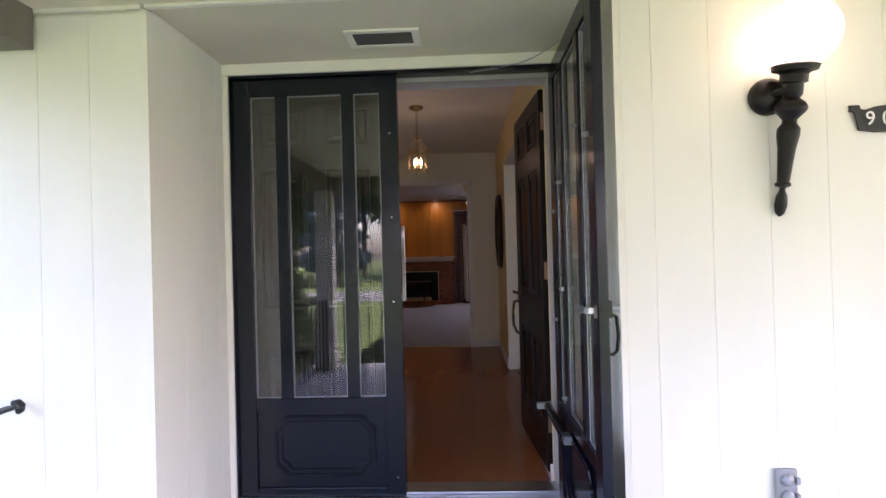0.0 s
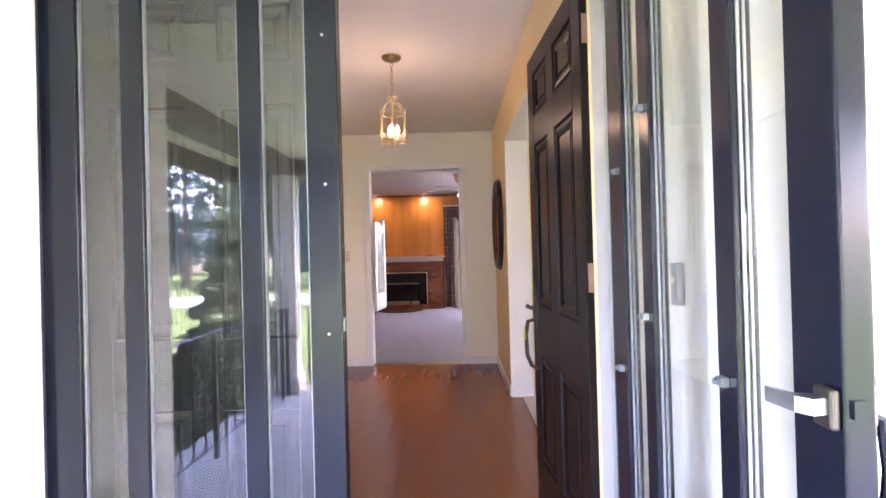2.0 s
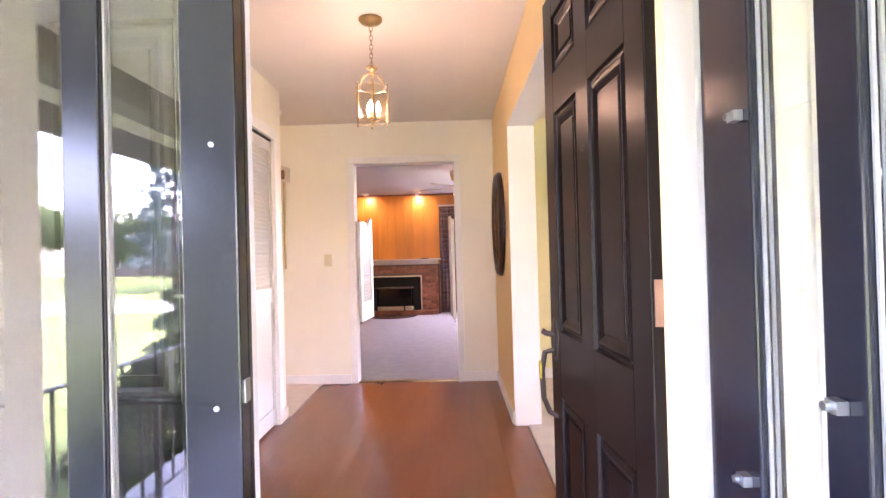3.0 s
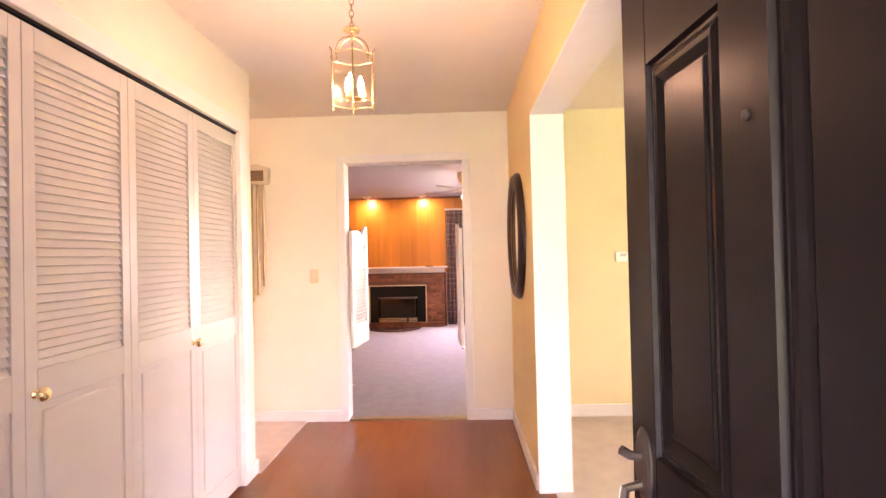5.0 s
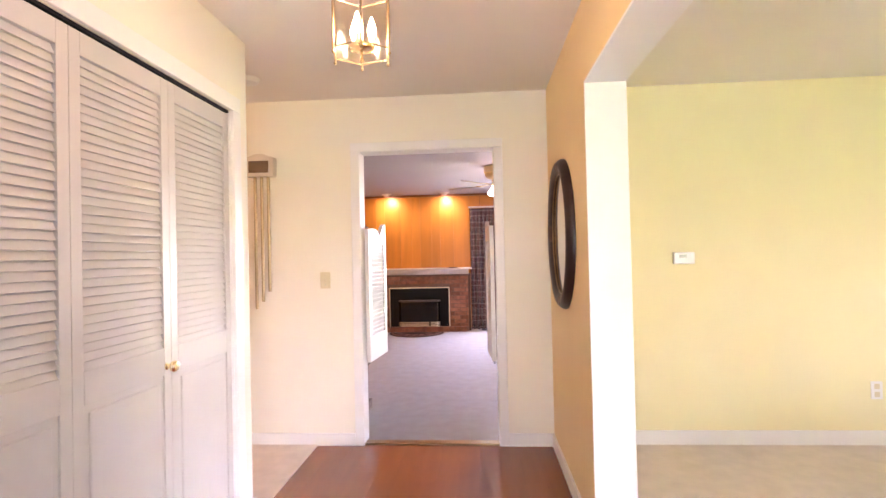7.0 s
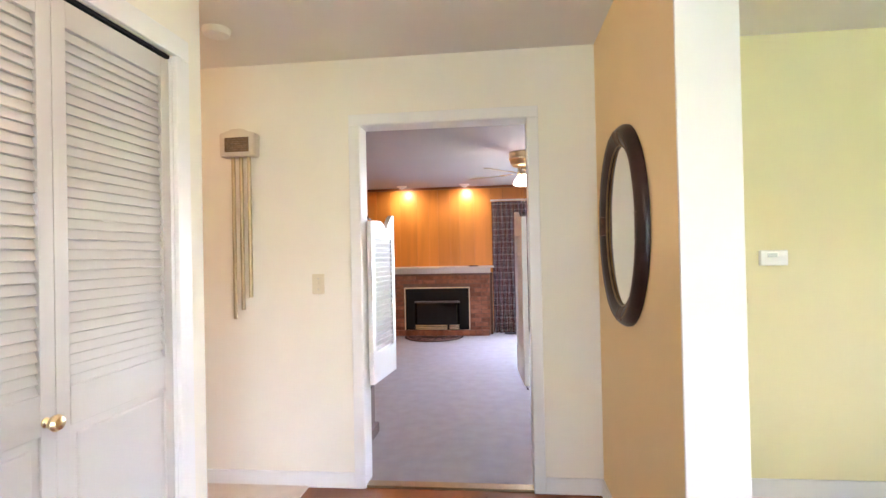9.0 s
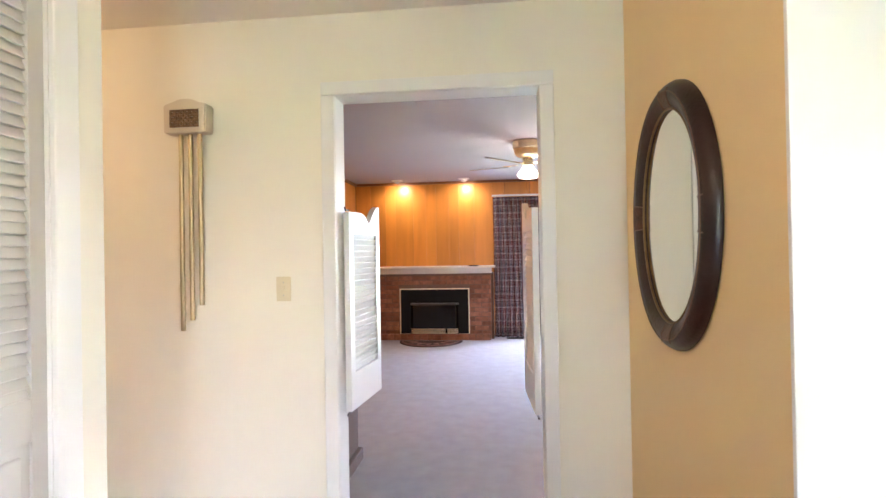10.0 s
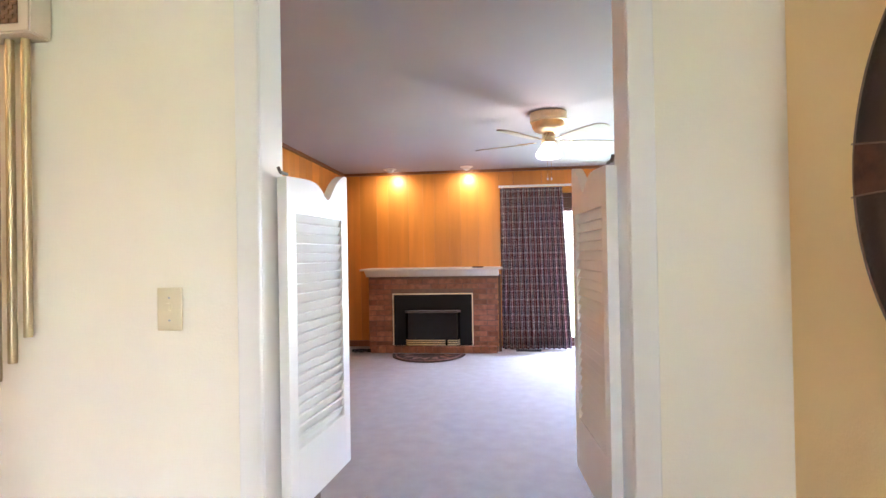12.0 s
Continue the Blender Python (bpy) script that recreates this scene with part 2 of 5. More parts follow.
MIRROR.node_tree.nodes["Principled BSDF"].inputs["Base Color"].default_value = (0.86, 0.88, 0.86, 1)
MIRROR.node_tree.nodes["Principled BSDF"].inputs["Metallic"].default_value = 1.0
MIRROR.node_tree.nodes["Principled BSDF"].inputs["Roughness"].default_value = 0.015


def plaid():
    """Woven check of maroon, navy, cream and grey on the curtain's own width and height."""
    m = mat("plaid_curtain_cloth", (0.10, 0.035, 0.045), 0.9, vary=0.1, scale=30, bump=0.5, fine=260, spec=0.1)
    n, l = m.node_tree.nodes, m.node_tree.links
    uv = n.new("ShaderNodeUVMap")
    sep = n.new("ShaderNodeSeparateXYZ")
    l.new(uv.outputs[0], sep.inputs[0])
    cols = []
    for axis in (0, 1):
        mul = n.new("ShaderNodeMath")
        mul.operation = "MULTIPLY"
        mul.inputs[1].default_value = 6.2 if axis == 0 else 4.9
        l.new(sep.outputs[axis], mul.inputs[0])
        fr = n.new("ShaderNodeMath")
        fr.operation = "FRACT"
        l.new(mul.outputs[0], fr.inputs[0])
        rp = n.new("ShaderNodeValToRGB")
        rp.color_ramp.interpolation = "CONSTANT"
        stops = [(0.0, (0.16, 0.05, 0.055)), (0.20, (0.78, 0.70, 0.66)), (0.27, (0.07, 0.07, 0.09)), (0.46, (0.80, 0.73, 0.69)),
                 (0.51, (0.08, 0.08, 0.10)), (0.68, (0.22, 0.075, 0.075)), (0.82, (0.70, 0.63, 0.60)), (0.88, (0.12, 0.055, 0.065))]
        if axis == 1:
            stops = [(0.0, (0.14, 0.06, 0.065)), (0.16, (0.52, 0.47, 0.46)), (0.26, (0.08, 0.08, 0.10)), (0.52, (0.26, 0.20, 0.20)),
                     (0.60, (0.10, 0.08, 0.10)), (0.72, (0.50, 0.45, 0.44)), (0.80, (0.17, 0.08, 0.085)), (0.92, (0.10, 0.06, 0.07))]
        e = rp.color_ramp.elements
        e[0].position, e[0].color = stops[0][0], (*stops[0][1], 1)
        e[1].position, e[1].color = stops[1][0], (*stops[1][1], 1)
        for s, c in stops[2:]:
            k = e.new(s)
            k.color = (*c, 1)
        l.new(fr.outputs[0], rp.inputs[0])
        cols.append(rp.outputs[0])
    mix = n.new("ShaderNodeMix")
    mix.data_type = "RGBA"
    mix.inputs["Factor"].default_value = 0.34
    l.new(cols[0], mix.inputs["A"])
    l.new(cols[1], mix.inputs["B"])
    l.new(mix.outputs["Result"], n["Principled BSDF"].inputs["Base Color"])
    return m


PLAID = plaid()


# ---- mesh helpers ----
def box(bm, x0, x1, y0, y1, z0, z1, bevel=0.0, m=None):
    before = set(bm.verts)
    made = bmesh.ops.create_cube(bm, size=1)["verts"]
    for v in made:
        v.co = Vector(((x0 + x1) / 2 + v.co.x * (x1 - x0), (y0 + y1) / 2 + v.co.y * (y1 - y0), (z0 + z1) / 2 + v.co.z * (z1 - z0)))
    if bevel:
        edges = list({e for v in made for e in v.link_edges})
        bmesh.ops.bevel(bm, geom=edges, offset=bevel, segments=2, affect="EDGES", profile=0.5)
    if m is not None:
        for v in bm.verts:
            if v not in before:
                v.co = m @ v.co
    return bm


def lathe(bm, profile, seg=24, m=None, sx=1.0, sy=1.0):
    """Turns (radius, height) pairs about z."""
    rings = []
    for r, z in profile:
        ring = []
        for i in range(seg):
            a = 2 * math.pi * i / seg
            co = Vector((r * math.cos(a) * sx, r * math.sin(a) * sy, z))
            ring.append(bm.verts.new(m @ co if m is not None else co))
        rings.append(ring)
    for a, b in zip(rings, rings[1:]):
        for i in range(seg):
            j = (i + 1) % seg
            bm.faces.new((a[i], a[j], b[j], b[i]))
    bm.faces.new(rings[0][::-1])
    bm.faces.new(rings[-1])
    return bm


def rod(bm, p, q, r, r2=None, seg=10):
    p, q = Vector(p), Vector(q)
    turn = (q - p).to_track_quat("Z", "Y").to_matrix().to_4x4()
    length = (q - p).length
    return lathe(bm, [(r, 0), (r if r2 is None else r2, length)], seg, Matrix.Translation(p) @ turn)


def bent(bm, points, r, seg=8):
    """A round bar along points."""
    pts = [Vector(p) for p in points]
    rings = []
    for i, p in enumerate(pts):
        d = (pts[min(i + 1, len(pts) - 1)] - pts[max(i - 1, 0)]).normalized()
        side = d.orthogonal().normalized() if i == 0 else (last - d * last.dot(d)).normalized()
        last = side
        up = d.cross(side)
        rings.append([bm.verts.new(p + r * (math.cos(2 * math.pi * k / seg) * side + math.sin(2 * math.pi * k / seg) * up)) for k in range(seg)])
    for a, b in zip(rings, rings[1:]):
        for k in range(seg):
            j = (k + 1) % seg
            bm.faces.new((a[k], a[j], b[j], b[k]))
    bm.faces.new(rings[0][::-1])
    bm.faces.new(rings[-1])
    return bm


def prism(bm, outline, lo, hi, plane="xz", m=None):
    """A flat outline pulled from lo to hi along the third axis."""
    def co(u, v, w):
        c = {"xz": (u, w, v), "xy": (u, v, w), "yz": (w, u, v)}[plane]
        return m @ Vector(c) if m is not None else Vector(c)
    a = [bm.verts.new(co(u, v, lo)) for u, v in outline]
    b = [bm.verts.new(co(u, v, hi)) for u, v in outline]
    k = len(outline)
    for i in range(k):
        j = (i + 1) % k
        bm.faces.new((a[i], a[j], b[j], b[i]))
    bm.faces.new(a[::-1])
    bm.faces.new(b)
    return bm


def ring_prism(bm, outer, inner, lo, hi, m=None):
    """A frame between two outlines of equal count in xz, from y=lo to y=hi."""
    def co(u, v, w):
        c = Vector((u, w, v))
        return m @ c if m is not None else c
    o0, o1 = [bm.verts.new(co(u, v, lo)) for u, v in outer], [bm.verts.new(co(u, v, hi)) for u, v in outer]
    i0, i1 = [bm.verts.new(co(u, v, lo)) for u, v in inner], [bm.verts.new(co(u, v, hi)) for u, v in inner]
    k = len(outer)
    for i in range(k):
        j = (i + 1) % k
        for a, b in ((o0, o1), (i1, i0), (o1, i1), (i0, o0)):
            bm.faces.new((a[i], a[j], b[j], b[i]))
    return bm


def mesh_of(bm, name, material, smooth=False):
    bmesh.ops.recalc_face_normals(bm, faces=bm.faces)
    me = bpy.data.meshes.new(name)
    bm.to_mesh(me)
    bm.free()
    me.materials.append(material)
    if smooth:
        me.shade_smooth()
        me.set_sharp_from_angle(angle=radians(38))
    return me


def part(name, bm, material, parent, label="", smooth=False):
    ob = new(name, mesh_of(bm, name, material, smooth))
    ob.parent = parent
    if label:
        ob["label"] = label
    return ob


def thing(name, label, category, at=(0, 0, 0), turn=0.0, group="", kind=""):
    ob = new(name)
    ob.empty_display_size = 0.1
    ob.matrix_world = pose(*at, 0, 0, turn)
    return tagged(ob, label, category, group, kind)


def solid(name, bm, material, label, category, kind="structure", smooth=False):
    return tagged(new(name, mesh_of(bm, name, material, smooth)), label, category, "", kind)


def piece(name, me, parent, m):
    """One of many alike pieces: its own object on a shared mesh."""
    ob = new(name, me)
    ob.parent = parent
    ob.matrix_local = m
    return ob


def B():
    return bmesh.new()


def boxes(*rows):
    bm = B()
    for r in rows:
        box(bm, *r)
    return bm


# ---- large structure ----
solid("ground", boxes((-120, 120, -120, 60, -0.75, -0.45)), GRASS, "mown green front lawn with patchy tone", "lawn")
solid("road", boxes((-110, 110, -17.5, -13.0, -0.45, -0.43)), ASPHALT, "grey asphalt road across the lawn", "road")
solid("porch_floor", boxes((-1.55, 6.1, -1.30, 2.50, -0.60, -0.16), (-0.765, 0.775, 2.50, 2.66, -0.60, -0.005)), CONCRETE, "grey concrete porch slab with a step at the door", "porch floor")
solid("porch_ceiling", boxes((-1.90, 6.1, -1.35, 2.60, 2.10, 2.20), (-4.6, -1.90, 1.75, 2.60, 2.10, 2.20)), PORCH_CEIL, "painted boarded porch ceiling", "ceiling")
solid("porch_ceiling_trim", boxes((-0.78, 0.89, 1.905, 1.925, 2.088, 2.0995), (-4.5, -0.80, 1.905, 1.917, 2.086, 2.0995)), TRIM_CREAM, "thin cream trim strip under the porch ceiling", "trim")
solid("roof", boxes((-4.8, 6.4, 1.65, 12.7, 2.56, 2.70), (-2.0, 6.4, -1.6, 1.65, 2.56, 2.70)), ROOF, "grey shingled roof deck", "roof")
solid("porch_fascia", boxes((-1.95, 6.1, -1.45, -1.36, 1.93, 2.56), (-1.95, -1.91, -1.36, 1.64, 1.93, 2.56)), BEAM_PAINT, "taupe painted fascia board", "fascia")

# outer face of the house
wall_front = solid("wall_front_left", boxes((-4.5, -0.803, 1.929, 2.04, -0.60, 2.098)), SIDING, "cream grooved wooden siding wall", "wall")
wall_right = solid("wall_front_right", boxes((0.912, 2.65, 1.929, 2.04, -0.60, 2.098), (4.55, 6.1, 1.929, 2.04, -0.60, 2.098), (2.65, 4.55, 1.929, 2.04, -0.60, 0.55), (2.65, 4.55, 1.929, 2.04, 1.95, 2.098)), SIDING, "cream grooved wooden siding wall", "wall")
recess_left = solid("wall_recess_left", boxes((-0.90, -0.789, 1.944, 2.60, -0.16, 2.098)), SIDING, "cream boarded side of the entry recess", "wall")
recess_right = solid("wall_recess_right", boxes((0.899, 1.01, 1.944, 2.60, -0.16, 2.098)), SIDING, "cream boarded side of the entry recess", "wall")
solid("corner_trim", boxes((-0.802, -0.779, 1.917, 1.944, -0.16, 2.086), (0.888, 0.911, 1.917, 1.944, -0.16, 2.086)), TRIM_CREAM, "cream corner boards of the entry recess", "trim")

# walls of the rooms
solid("wall_entry", boxes((-1.0, -0.80, 2.60, 2.72, 0, 2.41), (0.81, 1.01, 2.60, 2.72, 0, 2.41), (-0.80, 0.81, 2.60, 2.72, 2.06, 2.41), (-4.6, 6.1, 2.04, 2.14, 2.20, 2.41)), WALL_CREAM, "cream wall round the entry doors", "wall")
solid("wall_foyer_right", boxes((0.775, 0.945, 5.276, 6.53, 0, 2.41), (0.775, 0.945, 2.72, 3.56, 0, 2.41), (0.775, 0.945, 3.56, 5.276, 2.045, 2.41)), WALL_GOLD, "gold painted wall with a wide cased opening", "wall")
solid("wall_closet", boxes((-0.98, -0.88, 2.72, 3.44, 0, 2.41), (-0.98, -0.88, 5.39, 5.56, 0, 2.41), (-0.98, -0.88, 3.44, 5.39, 2.016, 2.41)), WALL_CREAM, "cream wall over the louvred closet doors", "wall")
solid("wall_closet_inside", boxes((-1.65, -1.55, 2.72, 5.46, 0, 2.41), (-1.55, -0.98, 2.72, 2.82, 0, 2.41)), WALL_CREAM, "plain cream closet back wall", "wall")
solid("wall_hall_south", boxes((-4.5, -0.98, 5.46, 5.56, 0, 2.41)), WALL_CREAM, "cream hallway wall", "wall")
solid("wall_hall_end", boxes((-4.6, -4.5, 2.04, 6.53, 0, 2.41)), WALL_CREAM, "cream wall at the hallway end", "wall")
solid("wall_north", boxes((-4.6, -0.532, 6.53, 6.665, 0, 2.41), (0.420, 0.945, 6.53, 6.665, 0, 2.41), (-0.532, 0.420, 6.53, 6.665, 2.044, 2.41)), WALL_CREAM, "cream painted wall with a white cased doorway", "wall")
solid("wall_living_north", boxes((0.945, 6.1, 6.55, 6.665, 0, 2.41)), WALL_YELLOW, "pale green-yellow living room wall", "wall")
solid("wall_living_east", boxes((6.0, 6.1, 2.14, 6.55, 0, 2.41)), WALL_YELLOW, "pale green-yellow living room wall", "wall")
solid("wall_living_south", boxes((1.01, 2.65, 2.04, 2.14, 0, 2.20), (4.55, 6.0, 2.04, 2.14, 0, 2.20), (2.65, 4.55, 2.04, 2.14, 0, 0.55), (2.65, 4.55, 2.04, 2.14, 1.95, 2.20)), WALL_YELLOW, "pale green-yellow wall round the front window", "wall")
wall_family = solid("wall_family_north", boxes((-2.15, 0.32, 12.30, 12.42, 0, 2.41), (3.52, 4.6, 12.30, 12.42, 0, 2.41), (0.32, 3.52, 12.30, 12.42, 1.93, 2.41)), DARKWOOD, "wood panelled wall behind the brick fireplace", "wall")
wall_family_west = solid("wall_family_west", boxes((-2.17, -2.07, 6.665, 12.42, 0, 2.41)), DARKWOOD, "wood panelled side wall", "wall")
solid("wall_family_east", boxes((4.5, 4.6, 6.665, 12.42, 0, 2.41)), PANELWOOD, "wood panelled side wall", "wall")
solid("wall_family_south", boxes((-2.07, -0.60, 6.666, 6.69, 0, 2.41), (0.50, 4.5, 6.666, 6.69, 0, 2.41), (-0.60, 0.50, 6.666, 6.69, 2.12, 2.41)), PANELWOOD, "wood panelling round the doorway", "wall")
solid("ceiling", boxes((-4.6, 6.1, 2.14, 6.60, 2.41, 2.53)), CEIL, "flat white foyer ceiling", "ceiling")
solid("ceiling_family", boxes((-2.2, 4.6, 6.60, 12.42, 2.41, 2.53)), CEIL_FAMILY, "mid lavender grey ceiling", "ceiling")

# floors
floor_foyer = solid("floor", boxes((-0.98, 0.86, 2.66, 6.535, -0.10, -0.006)), UNDER, "red-brown laminate plank floor", "floor")
solid("floor_hall_carpet", boxes((-4.5, -0.85, 5.56, 6.53, -0.10, 0.008), (-1.55, -0.981, 2.82, 5.46, -0.10, 0.002)), CARPET_BEIGE, "beige cut-pile hallway carpet", "carpet")
solid("floor_living_carpet", boxes((0.86, 6.0, 2.14, 6.55, -0.10, 0.008)), CARPET_BEIGE, "beige living room carpet with faint dents", "carpet")
solid("floor_family_carpet", boxes((-2.07, 4.5, 6.60, 12.30, -0.10, 0.006)), CARPET_GREY, "grey-mauve cut-pile carpet", "carpet")
solid("threshold", boxes((-0.520, 0.408, 6.535, 6.60, -0.10, 0.012)), ANTIQUE_BRASS, "narrow brass carpet strip in the doorway", "threshold")
solid("door_sill", boxes((-0.765, 0.775, 2.50, 2.545, -0.004, 0.028), (-0.765, 0.775, 2.552, 2.66, -0.004, 0.04)), ALU, "ribbed aluminium door sill", "door sill")

# skirtings
solid("baseboard", boxes((-1.9, -0.584, 6.516, 6.529, 0, 0.085), (0.472, 0.774, 6.516, 6.529, 0, 0.085), (0.760, 0.774, 5.30, 6.515, 0, 0.085), (-0.879, -0.866, 5.46, 5.572, 0, 0.085), (-0.98, -0.866, 5.561, 5.574, 0, 0.085), (0.95, 6.0, 6.536, 6.549, 0.008, 0.10), (0.76, 0.774, 2.74, 3.56, 0, 0.085)), WHITE, "white painted baseboard", "baseboard")
solid("baseboard_family", boxes((-2.069, -2.055, 6.70, 12.28, 0, 0.09), (-2.05, -1.62, 12.262, 12.276, 0, 0.09)), TRIMWOOD, "brown wooden baseboard", "baseboard")
solid("crown_trim", boxes((-2.05, 4.5, 12.24, 12.276, 2.375, 2.409), (-2.045, -2.01, 6.70, 12.239, 2.375, 2.409)), TRIMWOOD, "brown wooden crown strip under the ceiling", "trim")


def casing(name, x0, x1, top, y0, y1, width, material, label):
    """Head and two legs round a doorway, each a part, with a rounded edge."""
    t = thing(name, label, "door casing", ((x0 + x1) / 2, (y0 + y1) / 2, 0), kind="structure")
    c, d = (x1 - x0) / 2, (y1 - y0) / 2
    part("casing_leg", box(B(), -c - width, -c, -d, d, 0, top, 0.004), material, t)
    part("casing_leg", box(B(), c, c + width, -d, d, 0, top, 0.004), material, t)
    part("casing_head", box(B(), -c - width, c + width, -d, d, top + 0.001, top + width, 0.004), material, t)
    return t


door_case = casing("door_casing", -0.520, 0.408, 2.03, 6.512, 6.529, 0.062, WHITE, "white painted casing of the family room doorway")
for x0, x1, z0, z1 in ((-0.531, -0.520, 0, 2.042), (0.408, 0.419, 0, 2.042), (-0.520, 0.408, 2.03, 2.042)):
    part("jamb", boxes((x0 + 0.056, x1 + 0.056, 6.53 - 6.5205, 6.665 - 6.5205, z0, z1)), WHITE, door_case)
casing("door_casing", -0.542, 0.430, 2.05, 6.691, 6.712, 0.085, DARKWOOD, "dark walnut casing on the family room side")

# white lining of the wide opening to the living room
lining = thing("opening_lining", "white painted lining of the wide opening to the living room", "door casing", (0.86, 4.418, 0), kind="structure")
for y0, y1, z0, z1 in ((0.844, 0.857, 0, 2.032), (-0.857, -0.844, 0, 2.032), (-0.857, 0.857, 2.033, 2.044)):
    part("lining_board", box(B(), -0.09, 0.09, y0, y1, z0, z1, 0.002), WHITE, lining)

# closet casing
closet_case = thing("closet_casing", "white painted casing of the closet opening", "door casing", (-0.872, 4.415, 0), kind="structure")
part("casing_leg", box(B(), -0.008, 0.010, 0.97, 1.045, 0, 2.015, 0.004), WHITE, closet_case)
part("casing_leg", box(B(), -0.008, 0.010, -1.045, -0.97, 0, 2.015, 0.004), WHITE, closet_case)
part("casing_head", box(B(), -0.008, 0.010, -1.045, 1.045, 2.016, 2.09, 0.004), WHITE, closet_case)
# black track colour stands in for the shadow line above the doors
part("track", boxes((-0.095, -0.016, -0.97, 0.97, 2.004, 2.016)), FIREBLACK, closet_case, "door track, blackened for the shaded gap")
part("casing_return", boxes((-0.108, -0.009, 0.9705, 0.98, 0, 2.01), (-0.108, -0.009, -0.98, -0.9705, 0, 2.01)), WHITE, closet_case)

# cream casing and charcoal frame of the storm doors
storm_case = thing("entry_frame", "cream casing and charcoal frame of the double storm doors", "door frame", (0.01, 2.55, 0), kind="structure")
part("casing_leg", box(B(), -0.812, -0.766, -0.045, 0.05, -0.16, 2.045, 0.003), TRIM_CREAM, storm_case, "cream casing")
part("casing_leg", box(B(), 0.800, 0.90, -0.045, 0.05, -0.16, 2.045, 0.003), TRIM_CREAM, storm_case, "cream casing")
part("casing_head", box(B(), -0.812, 0.90, -0.045, 0.05, 2.046, 2.0995, 0.003), TRIM_CREAM, storm_case, "cream casing")
part("frame_leg", boxes((-0.765, -0.7575, -0.035, 0.045, 0.0, 2.03)), STORM, storm_case, "charcoal metal frame")
part("frame_leg", boxes((0.772, 0.799, -0.030, 0.045, 0.0, 2.03)), STORM, storm_case, "charcoal metal frame")
part("frame_head", boxes((-0.765, 0.799, -0.035, 0.045, 2.031, 2.045)), STORM, storm_case, "charcoal metal frame")
part("door_jamb", boxes((0.765, 0.80, 0.051, 0.165, 0.04, 2.045)), GREY_JAMB, storm_case, "grey-white door jamb")
part("door_jamb", boxes((-0.81, -0.772, 0.051, 0.165, 0.04, 2.045)), GREY_JAMB, storm_case, "grey-white door jamb")
part("door_head", boxes((-0.81, 0.80, 0.051, 0.165, 2.010, 2.045)), GREY_JAMB, storm_case, "grey-white door head")


# ---- storm doors ----
def storm_door(label, at, turn):
    """Leaf from its hinge along local x; local -y is the weather side."""
    d = thing("storm_door", label, "storm door", at, turn, "double storm doors", "structure")
    w, t = 0.812, 0.017
    z0, z1, top = 0.502, 1.944, 2.027
    lites = ((0.105, 0.218), (0.285, 0.539), (0.606, 0.722))
    part("stile", box(B(), 0.006, 0.101, -t, t, 0.03, top, 0.003), STORM, d)
    part("stile", box(B(), 0.726, w, -t, t, 0.03, top, 0.003), STORM, d)
    part("mullion", box(B(), 0.222, 0.281, -t, t, 0.498, 1.948, 0.003), STORM, d)
    part("mullion", box(B(), 0.543, 0.602, -t, t, 0.498, 1.948, 0.003), STORM, d)
    part("top_rail", box(B(), 0.1015, 0.7255, -t, t, 1.9485, top, 0.003), STORM, d)
    part("lock_rail", box(B(), 0.1015, 0.7255, -t, t, 0.442, 0.4975, 0.003), STORM, d)
    part("bottom_rail", box(B(), 0.1015, 0.7255, -t, t, 0.03, 0.072, 0.003), STORM, d)
    panel = part("kick_panel", boxes((0.1015, 0.7255, -0.004, 0.004, 0.0725, 0.4415)), STORM, d)

    def notched(a, b, c, e, n):
        pts = []
        for cx, cz, s in ((a, c, 0), (b, c, 1), (b, e, 2), (a, e, 3)):
            dx, dz = (1 if cx == a else -1), (1 if cz == c else -1)
            row = [(cx, cz + dz * n), (cx + dx * n * 0.62, cz + dz * n * 0.62), (cx + dx * n, cz)]
            pts += row if s in (0, 2) else row[::-1]
        return pts
    for side in (-1, 1):
        mould = B()
        for o, i, h, r in ((0.0, 0.020, 0.023, 0.007), (0.021, 0.042, 0.014, 0.004)):
            ring = B()
            ring_prism(ring, notched(0.180 + o, 0.670 - o, 0.118 + o, 0.412 - o, 0.055 - o * 0.25), notched(0.180 + i, 0.670 - i, 0.118 + i, 0.412 - i, 0.055 - i * 0.25), *sorted((side * 0.0045, side * h)))
            bmesh.ops.bevel(ring, geom=[e for e in ring.edges], offset=r, segments=3, affect="EDGES")
            tmp = bpy.data.meshes.new("ring")
            ring.to_mesh(tmp)
            ring.free()
            mould.from_mesh(tmp)
            bpy.data.meshes.remove(tmp)
        part("moulding", mould, STORM, panel)
    for a, b in lites:
        pane = part("pane", boxes((a - 0.002, b + 0.002, -0.002, 0.002, z0 - 0.002, z1 + 0.002)), PANE, d, "clear glass pane")
        pane.visible_shadow = False
        for s in (-1, 1):
            y0, y1 = (0.0026, 0.0066) if s > 0 else (-0.0066, -0.0026)
            part("bead", ring_prism(B(), [(a - 0.003, z0 - 0.003), (b + 0.003, z0 - 0.003), (b + 0.003, z1 + 0.003), (a - 0.003, z1 + 0.003)],
                                    [(a + 0.0005, z0 + 0.0005), (b - 0.0005, z0 + 0.0005), (b - 0.0005, z1 - 0.0005), (a + 0.0005, z1 - 0.0005)], y0, y1), BEAD, pane)
    return d


